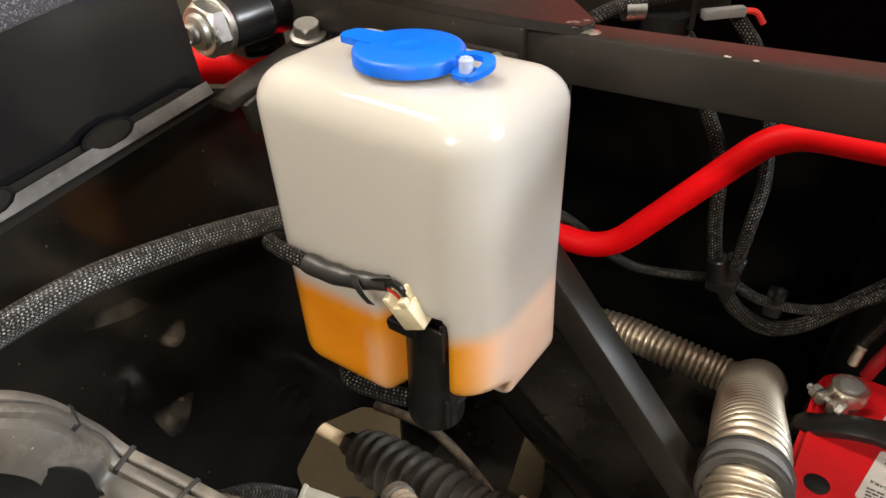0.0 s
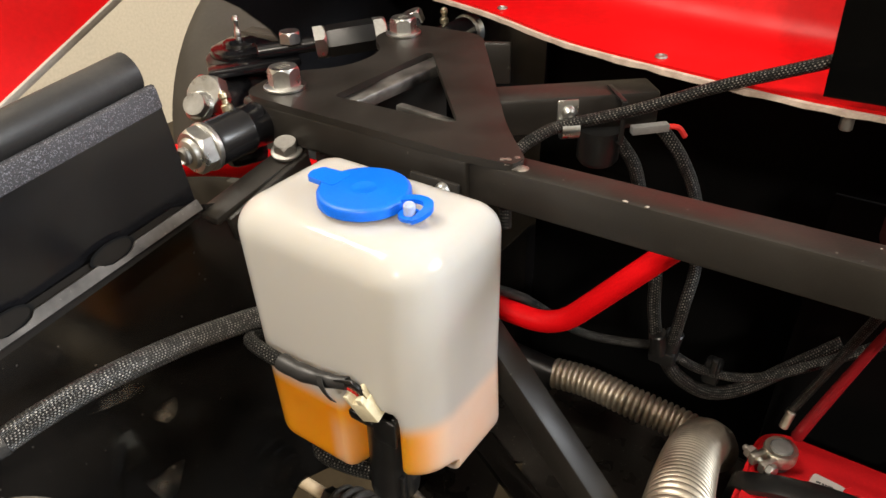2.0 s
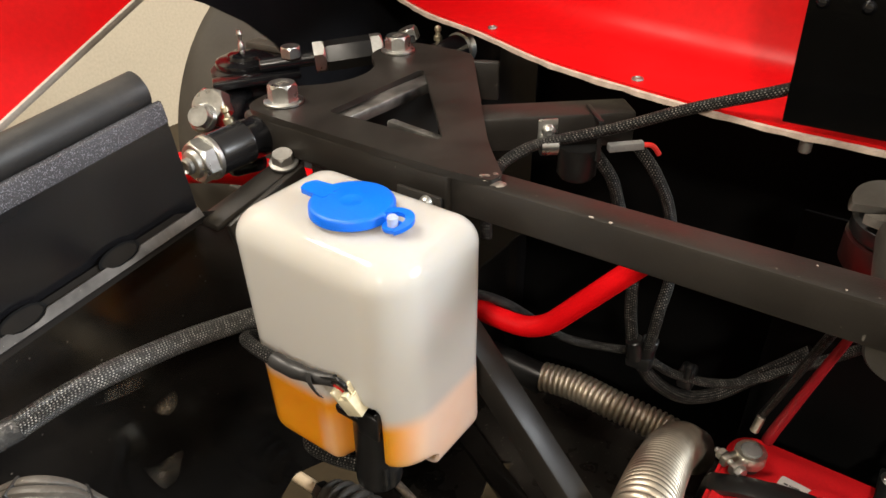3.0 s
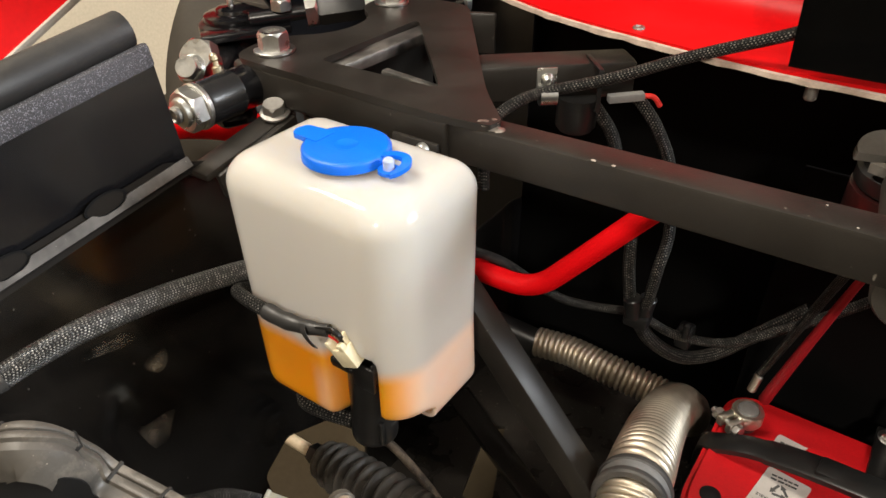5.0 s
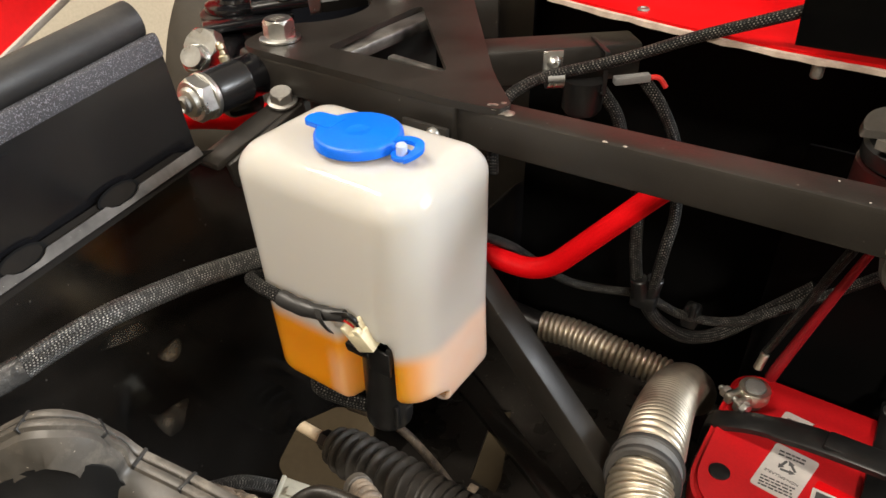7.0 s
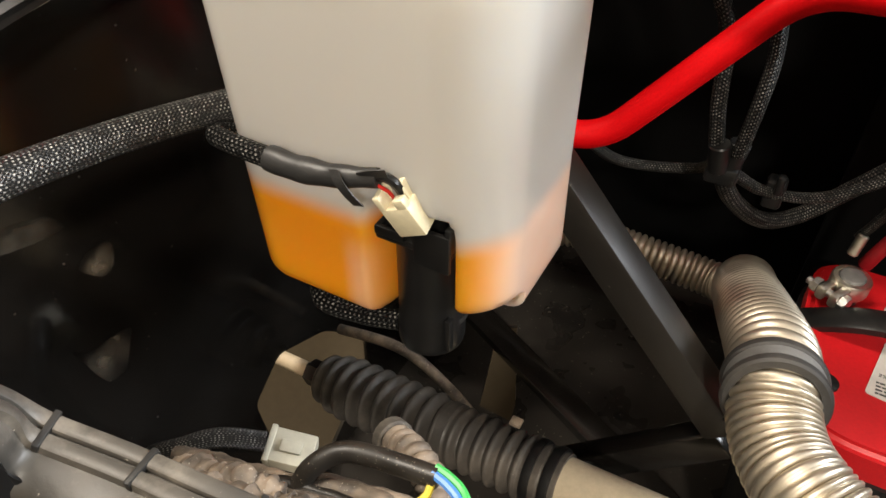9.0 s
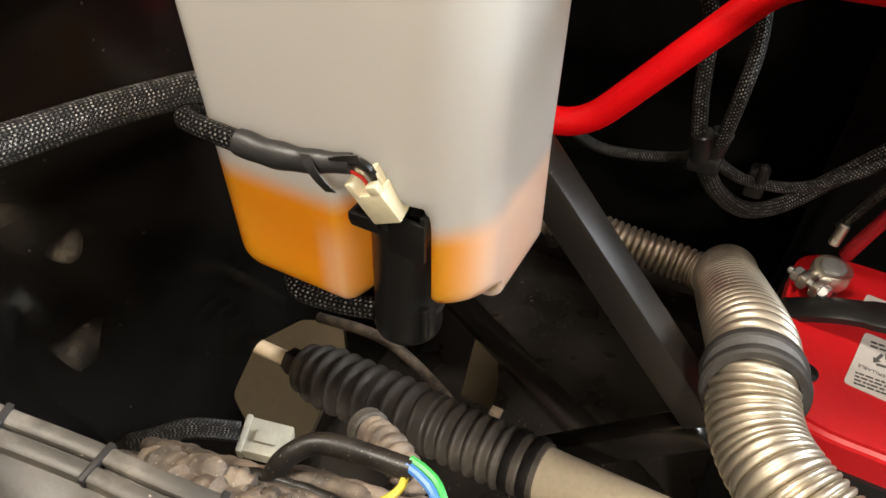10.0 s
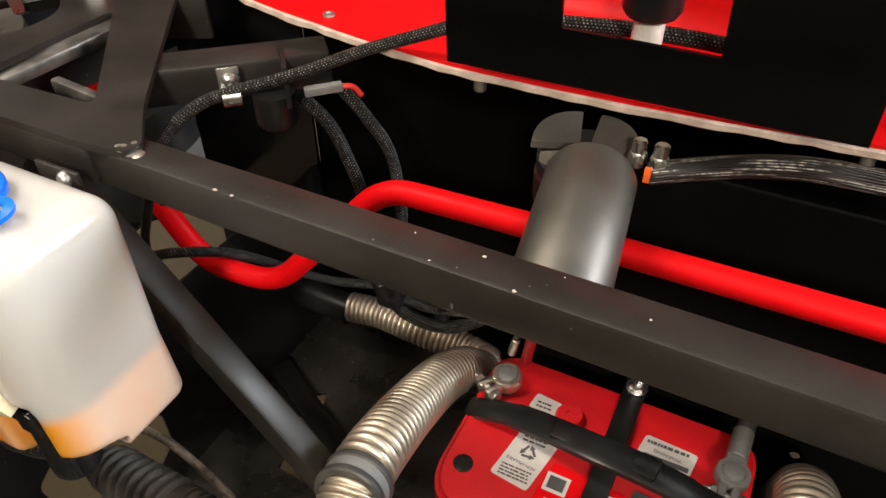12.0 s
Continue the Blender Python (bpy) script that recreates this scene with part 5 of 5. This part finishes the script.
for k in (0.865, 0.925):
    part("clip", lathe([(0.0195, -0.003), (0.0218, -0.003), (0.0224, -0.001), (0.0218, 0.003), (0.0195, 0.003)], ra + (rb - ra) * k, rack_dir, 36), plastic_black, rack)
part("clip_tongue", box(-0.0005, 0.0075, -0.008, -0.001, 0.3595, 0.3625, 0.0008), dirty_loom, rack)
part("collar_mark", lathe([(0.0214, -0.0035), (0.0224, -0.0035), (0.0224, 0.0035), (0.0214, 0.0035)], ra + (rb - ra) * 0.555, rack_dir, 36), ribbed_rubber, rack)

# ---- grey cowl in the corner and its dirty loom ----
cowl = thing("grey_cowl", (-0.05, -0.25, 0.6), "dusty grey plastic cowl with ribbed rim", "cowl")
rim = curve_points([(-0.150, -0.35, 0.53), (-0.125, -0.31, 0.575), (-0.0955, -0.2745, 0.617), (-0.0760, -0.2600, 0.636), (-0.0600, -0.2490, 0.642), (-0.0545, -0.2360, 0.6215), (-0.0460, -0.2275, 0.6045), (-0.0200, -0.2220, 0.600), (0.007, -0.2190, 0.599), (0.045, -0.205, 0.575)], 0.003)


def narrowed(a, x):
    """The flat flange behind the rim is narrow round the cowl's peak and widens away from it."""
    k = min(1.0, max(0.0, (x + 0.055) / 0.035))
    return a if a > -0.0105 else -0.0105 + (a + 0.0105) * (0.28 + 0.72 * k)


bm = bmesh.new()
rows = []
profile = [(-0.034, -0.016), (-0.029, -0.0045), (-0.022, -0.0005), (-0.013, 0.0006), (-0.0105, 0.0008), (-0.0100, 0.0030), (-0.0092, 0.0034), (-0.0066, 0.0034), (-0.0060, 0.0030), (-0.0056, 0.0012), (-0.0050, 0.0012), (-0.0046, 0.0030), (-0.0040, 0.0034), (-0.0012, 0.0034), (-0.0004, 0.0028), (0.0008, -0.002), (0.0015, -0.018)]
for i, p in enumerate(rim):
    d = (rim[min(i + 1, len(rim) - 1)] - rim[max(i - 1, 0)]).normalized()
    s = Vector((-d.y, d.x, 0)).normalized()
    u = s.cross(d)
    u = u if u.z > 0 else -u
    rows.append([bm.verts.new(p + s * narrowed(a, p.x) + u * b) for a, b in profile])
for r0, r1 in zip(rows, rows[1:]):
    for i in range(len(profile) - 1):
        bm.faces.new((r0[i], r1[i], r1[i + 1], r0[i + 1]))
bmesh.ops.recalc_face_normals(bm, faces=bm.faces)
bmesh.ops.solidify(bm, geom=list(bm.faces), thickness=0.002)
part("rim", bm, grey_plastic, cowl)
bm = bmesh.new()
rows = []
for i, p in enumerate(rim):
    d = (rim[min(i + 1, len(rim) - 1)] - rim[max(i - 1, 0)]).normalized()
    s = Vector((-d.y, d.x, 0)).normalized()
    rows.append([bm.verts.new(p + s * narrowed(a, p.x) + Vector((0, 0, b))) for a, b in ((-0.0335, -0.016), (-0.036, -0.07), (-0.032, -0.07), (-0.030, -0.016))])
for r0, r1 in zip(rows, rows[1:]):
    for i in range(4):
        bm.faces.new((r0[i], r1[i], r1[(i + 1) % 4], r0[(i + 1) % 4]))
part("inner_wall", bm, plastic_black, cowl)
for i in range(16, len(rim) - 6, 10):
    p = rim[i]
    d = (rim[i + 1] - rim[i - 1]).normalized()
    s = Vector((-d.y, d.x, 0)).normalized()
    u = s.cross(d)
    u = u if u.z > 0 else -u
    part("rib_clip", beam(p - s * 0.0108 + u * 0.0022, p + s * 0.0004 + u * 0.0022, 0.0020, 0.0034, 0.0005, u), rubber, cowl)
part("bowl", lathe([(0, 0.0), (0.05, 0.004), (0.055, 0.02), (0.052, 0.022), (0.03, 0.012), (0.012, 0.012), (0.01, 0.02), (0, 0.02)], (-0.05, -0.31, 0.535), (0.2, 0, 1), 32), plastic_black, cowl)

single("loom_lead", hose([(-0.19, -0.15, 0.36), (-0.145, -0.158, 0.42), (-0.129, -0.152, 0.43), (-0.114, -0.139, 0.433), (-0.094, -0.126, 0.427)], 0.0055), braid, (-0.15, -0.137, 0.398), "braided lead ending in a white plug", "cable", "loom leads")
wplug = thing("white_plug", (-0.10, -0.103, 0.39), "dusty white plastic multi-pin plug on the loom", "electrical plug")
wm = Matrix.Translation((-0.0870, -0.117, 0.4110)) @ Euler((0.3, 0.2, 0.35)).to_matrix().to_4x4() @ Matrix.Scale(0.86, 4)
bm = join(box(-0.012, 0.016, -0.011, 0.011, -0.010, 0.010, 0.0015), box(-0.015, -0.011, -0.012, 0.012, -0.008, 0.011, 0.001), box(-0.006, 0.008, -0.004, 0.004, 0.010, 0.013, 0.001))
bmesh.ops.transform(bm, matrix=wm, verts=bm.verts)
part("shell", bm, dusty_cream, wplug)
lead_b = thing("loom_lead", (-0.03, -0.12, 0.45), "dusty black lead with its coloured wires showing", "cable", "loom leads")
part("sheath", hose([(-0.031, -0.165, 0.492), (-0.0275, -0.160, 0.5005), (-0.020, -0.152, 0.5055), (-0.010, -0.1480, 0.5068), (0.006, -0.1450, 0.5065), (0.022, -0.144, 0.5085)], 0.0046, 0.003), sheath, lead_b)
part("wire", hose([(0.020, -0.1415, 0.511), (0.028, -0.143, 0.511), (0.036, -0.147, 0.510), (0.05, -0.16, 0.50)], 0.0019, 0.003, 8), wire_green, lead_b, "green wire")
part("wire", hose([(0.020, -0.1445, 0.511), (0.028, -0.1465, 0.511), (0.036, -0.151, 0.510), (0.05, -0.165, 0.50)], 0.0019, 0.003, 8), wire_blue, lead_b, "blue wire")
part("wire", hose([(0.020, -0.1455, 0.508), (0.0215, -0.151, 0.507), (0.018, -0.157, 0.504), (0.010, -0.163, 0.498)], 0.0017, 0.003, 8), wire_yellow, lead_b, "yellow wire")
rng = random.Random(11)
for k in range(13):
    off = 0.0036 * k + rng.uniform(-0.001, 0.001)
    lift = 0.0022 * k
    pts = [(-0.098 + rng.uniform(-0.006, 0.006), -0.166 - off, 0.466 + lift)]
    for u, v, z in ((-0.066, -0.165, 0.478), (-0.042, -0.162, 0.485), (-0.018, -0.156, 0.488), (0.010, -0.149, 0.487), (0.034, -0.142, 0.483)):
        pts.append((u + rng.uniform(-0.004, 0.004), v - off + rng.uniform(-0.003, 0.003), z + lift + rng.uniform(-0.003, 0.003)))
    pts.append((0.065, -0.134 - off, 0.476 + lift))
    r, lump = rng.uniform(0.0018, 0.0040), rng.uniform(0, 6)
    mat = (dirty_loom, dirty_loom, sheath, dirty_loom, grey_plastic)[k % 5]
    single("loom_wire", sweep(curve_points(pts, 0.003), lambda s: r * (1 + 0.12 * math.sin(s * 210 + lump) + 0.08 * math.sin(s * 530 + lump)), 12), mat, pts[3], "dusty brown wire of the loom beside the cowl", "wire", "dusty loom wires")
conduit = thing("loom_conduit", (0.004, -0.124, 0.49), "dusty ribbed conduit fitting lying on the steering rack", "conduit")
part("ribbed_sleeve", sweep(curve_points([(-0.014, -0.120, 0.478), (0.000, -0.126, 0.4840), (0.013, -0.134, 0.4840), (0.024, -0.147, 0.478)], 0.0008), ribs(0.0080, 0.0026, 0.0052), 24), dirty_loom, conduit, smooth=75)
part("collar", rod((-0.018, -0.118, 0.476), (-0.012, -0.121, 0.479), 0.0095, 20), grey_plastic, conduit)
def crumpled(pts, r, seed):
    """Wound tape: the radius jumps and wrinkles along the way, the section is squashed."""
    bm = sweep(curve_points(pts, 0.0015), lambda s: r * (1 + 0.13 * math.sin(s * 390 + seed) + 0.10 * math.sin(s * 1130 + 2 * seed) + 0.06 * math.sin(s * 2300)), 18)
    rng = random.Random(seed)
    for v in bm.verts:
        v.co += Vector((rng.uniform(-1, 1), rng.uniform(-1, 1), rng.uniform(-1, 1))) * r * 0.07
    return bm


for seed, pts in enumerate(([(-0.074, -0.186, 0.498), (-0.058, -0.186, 0.506), (-0.040, -0.184, 0.509), (-0.026, -0.181, 0.508)], [(-0.024, -0.186, 0.512), (-0.004, -0.181, 0.512), (0.020, -0.174, 0.507), (0.045, -0.168, 0.498)], [(-0.048, -0.200, 0.528), (-0.024, -0.197, 0.532), (0.004, -0.192, 0.530)])):
    single("loom_tape", crumpled(pts, 0.0072 - 0.0006 * seed, seed + 3), dirty_loom, pts[1], "dirty crumpled tape wound round the wiring loom", "tape", "taped lumps of the loom", smooth=60)
stub = thing("threaded_stub", (-0.040, -0.182, 0.512), "dusty ribbed plastic stub standing on the loom", "stub")
part("thread", lathe([(0, -0.006)] + [(0.0042 + 0.0007 * (k % 2), -0.006 + 0.0011 * k) for k in range(12)] + [(0.0030, 0.0075), (0, 0.0075)], (-0.040, -0.182, 0.512), (0.1, -0.25, 1), 20), dirty_loom, stub)


# ---- lines behind the cross tube ----
clip = thing("p_clip", (-0.012, 0.115, 0.69), "plated clip and screw holding a braided hose to the tube", "hose clip")
cdir = Vector((0.74, 0.67, 0))
cn = Vector((0.67, -0.74, 0))
cp = Vector((-0.013, 0.119, 0.692))
part("tongue", beam(cp + cn * 0.006 + Vector((0, 0, 0.010)), cp + cn * 0.007 - Vector((0, 0, 0.012)), 0.0145, 0.0015, 0.0005, (0.67, -0.74, 0)), zinc, clip)
part("screw", lathe([(0, 0.0035), (0.002, 0.0042), (0.0042, 0.003), (0.005, 0.001), (0.005, 0), (0, 0)], cp + cn * 0.008 + Vector((0, 0, 0.002)), cn, 18), zinc, clip)
part("band", sweep(curve_points([cp + cn * 0.012 - Vector((0, 0, 0.008)) - cdir * 0.006, cp + cn * 0.012 - Vector((0, 0, 0.008)) + cdir * 0.006], 0.002), 0.0068, 18), zinc, clip)
single("braided_hose", hose([(-0.012, 0.040, 0.640), (-0.0135, 0.0425, 0.6678), (-0.0225, 0.070, 0.6770), (-0.0153, 0.0884, 0.6850), (-0.0064, 0.1070, 0.6872), (0.0319, 0.1354, 0.6971), (0.0782, 0.1540, 0.7165), (0.1342, 0.1590, 0.7402), (0.17, 0.175, 0.755)], 0.0041, 0.004, 16), braid_dark, (0.0, 0.11, 0.684),
       "black braided hose running along the branch tube to the plate", "hose", "braided hoses")
tie_c = Vector((0.012, 0.146, 0.6865))
single("cable_tie", join(*[beam(tie_c + cn * a + Vector((0, 0, b)), tie_c + cn * c + Vector((0, 0, d)), 0.0035, 0.0014, 0.0004, up) for a, b, c, d, up in
                           ((0.017, -0.016, 0.017, 0.0145, (0.67, -0.74, 0)), (0.017, 0.0145, -0.016, 0.0145, (0, 0, 1)), (0.017, -0.016, -0.016, -0.016, (0, 0, 1)))]), plastic_black, tie_c, "black cable tie round the branch tube", "cable tie")
sender = thing("sender_unit", (0.005, 0.135, 0.66), "round black unit and grey plug slung under the branch tube", "sensor")
part("can", lathe([(0, -0.022), (0.012, -0.022), (0.015, -0.018), (0.015, 0.004), (0, 0.004)], (0.005, 0.140, 0.672), (0, 0, 1), 24), plastic_black, sender)
part("plug", beam((0.024, 0.150, 0.675), (0.044, 0.168, 0.676), 0.007, 0.006, 0.001), ring_grey, sender, "grey plug")
part("red_wire", hose([(0.043, 0.167, 0.676), (0.050, 0.172, 0.675), (0.055, 0.175, 0.668)], 0.002, 0.002, 8), wire_red, sender)
hang = "black braided line hanging behind the cross tube"
single("braided_line", hose([(0.0077, 0.1663, 0.6600), (0.0200, 0.1765, 0.6370), (0.0265, 0.1860, 0.6070), (0.0475, 0.1766, 0.5710), (0.0552, 0.1690, 0.5240), (0.0626, 0.1678, 0.4890)], 0.0052), braid_dark, (0.04, 0.176, 0.59), hang, "brake line", "hanging braided lines")
single("braided_line", hose([(0.0380, 0.1745, 0.6705), (0.0544, 0.1780, 0.6497), (0.0670, 0.1900, 0.6127), (0.0777, 0.1840, 0.5626), (0.0785, 0.1700, 0.5330), (0.0760, 0.1680, 0.4935)], 0.0048), braid_dark, (0.08, 0.177, 0.6), hang, "brake line", "hanging braided lines")
single("line_joint", join(rod((0.063, 0.166, 0.50), (0.066, 0.170, 0.478), 0.0075, 14), rod((0.075, 0.174, 0.50), (0.072, 0.174, 0.478), 0.0075, 14), box(0.058, 0.080, 0.165, 0.182, 0.468, 0.482, 0.003)), plastic_black, (0.07, 0.17, 0.48), "black union joining the braided lines", "fitting")
single("braided_line", hose([(0.0660, 0.1727, 0.4777), (0.0807, 0.1846, 0.4477), (0.1034, 0.2079, 0.4218), (0.1272, 0.2314, 0.4187), (0.1531, 0.2382, 0.4469), (0.1916, 0.2479, 0.4911)], 0.0064), braid_dark, (0.1, 0.21, 0.42), "black braided line looping below the union", "brake line", "hanging braided lines")
single("braided_line", hose([(0.074, 0.178, 0.474), (0.10, 0.195, 0.455), (0.14, 0.215, 0.452), (0.19, 0.225, 0.49), (0.24, 0.215, 0.55)], 0.0042), braid_dark, (0.12, 0.2, 0.455), "thin black braided line from the union", "brake line", "hanging braided lines")
single("line_clip", join(box(0.098, 0.112, 0.196, 0.212, 0.440, 0.462, 0.003), box(0.104, 0.110, 0.192, 0.200, 0.455, 0.470, 0.002)), plastic_black, (0.105, 0.2, 0.45), "black plastic clip on the braided lines", "clip")
single("braided_line", hose([(-0.1475, 0.0583, 0.4859), (-0.1064, 0.0688, 0.5288), (-0.0651, 0.0804, 0.5469), (-0.0406, 0.1198, 0.5227), (-0.0094, 0.1873, 0.4524), (0.0451, 0.2115, 0.4466), (0.0648, 0.1765, 0.4815)], 0.0042), braid_dark, (-0.0406, 0.1198, 0.5227), "thin braided line threading past the bent red pipe", "brake line", "hanging braided lines")

single("braided_line", hose([(-0.044, 0.062, 0.650), (-0.0534, 0.060, 0.6176), (-0.066, 0.060, 0.590), (-0.0755, 0.061, 0.5681), (-0.086, 0.064, 0.530)], 0.0034), braid_dark, (-0.0534, 0.06, 0.6176), "thin black line dropping behind the cross tube", "brake line", "hanging braided lines")
single("strut_screw", lathe([(0, 0.0045), (0.0026, 0.0045), (0.0036, 0.0036), (0.0042, 0.0), (0.0042, -0.001), (0, -0.001)], (-0.0568, 0.0262, 0.6205), (0.738, 0, 0.674), 16), plastic_black, (-0.0568, 0.0262, 0.6205), "small black screw on the diagonal strut", "screw")


# ---- electric pump behind the cross tube ----
fuel = thing("fuel_pump", (0.235, 0.14, 0.665), "dark grey cylindrical pump with finned end cap and hose fittings", "pump")
fa, fb = Vector((0.247, 0.05, 0.652)), Vector((0.232, 0.160, 0.672))
part("can", lathe([(0, 0), (0.026, 0), (0.0275, 0.002), (0.0275, 0.096), (0.0255, 0.101), (0, 0.102)], fa, fb - fa, 48), grey_anodised, fuel)
cap_c = Vector((0.219, 0.180, 0.656))
part("end_cap", lathe([(0, -0.006), (0.028, -0.006), (0.030, -0.003), (0.030, 0.006), (0.027, 0.008), (0, 0.005)], cap_c, (0, -0.05, 1), 36), plastic_black, fuel)
part("base_ring", lathe([(0, -0.03), (0.029, -0.03), (0.031, -0.027), (0.031, -0.007), (0, -0.007)], cap_c, (0, -0.05, 1), 36), dark_red, fuel, "dark red base ring")
cap_turn = Matrix.Translation(cap_c) @ Matrix((Vector((1, 0, 0)), Vector((0, 0.9988, 0.0499)), Vector((0, -0.0499, 0.9988)))).transposed().to_4x4()
for a0, a1, r in ((100, 215, 0.036), (215, 335, 0.034), (335, 460, 0.036)):
    mid = radians((a0 + a1) / 2)
    arc = [(0.0065 * math.cos(mid), 0.0065 * math.sin(mid))] + [(r * math.cos(radians(a)), r * math.sin(radians(a))) for a in [a0 + 14 + (a1 - a0 - 28) * k / 8 for k in range(9)]]
    tip = Matrix.Rotation(radians(12), 4, Vector((math.sin(mid), -math.cos(mid), 0)))
    part("raised_lug", plate(round_poly(arc, 0.0015, 2), [], 0.006, cap_turn @ tip @ Matrix.Translation((0, 0, 0.006))), lug_grey, fuel, "pale grey raised lug", smooth=0)
for u in (0.255, 0.268):
    part("fitting", join(rod((u, 0.166, 0.672), (u, 0.168, 0.690), 0.0045, 14), hexagon(0.006, 0.004, 0.010, (u, 0.166, 0.672), (0, 0.1, 1))), zinc, fuel, smooth=20)
part("tag", box(0.262, 0.266, 0.157, 0.160, 0.668, 0.678, 0.0005), orange, fuel, "orange paint tag")
single("braided_hose", hose([(0.264, 0.165, 0.670), (0.292, 0.170, 0.679), (0.325, 0.172, 0.689), (0.36, 0.172, 0.695), (0.42, 0.174, 0.695), (0.5, 0.18, 0.69)], 0.0070, 0.004, 24), striped, (0.292, 0.17, 0.677), "ribbed black braided hose leaving the pump", "hose", "braided hoses")
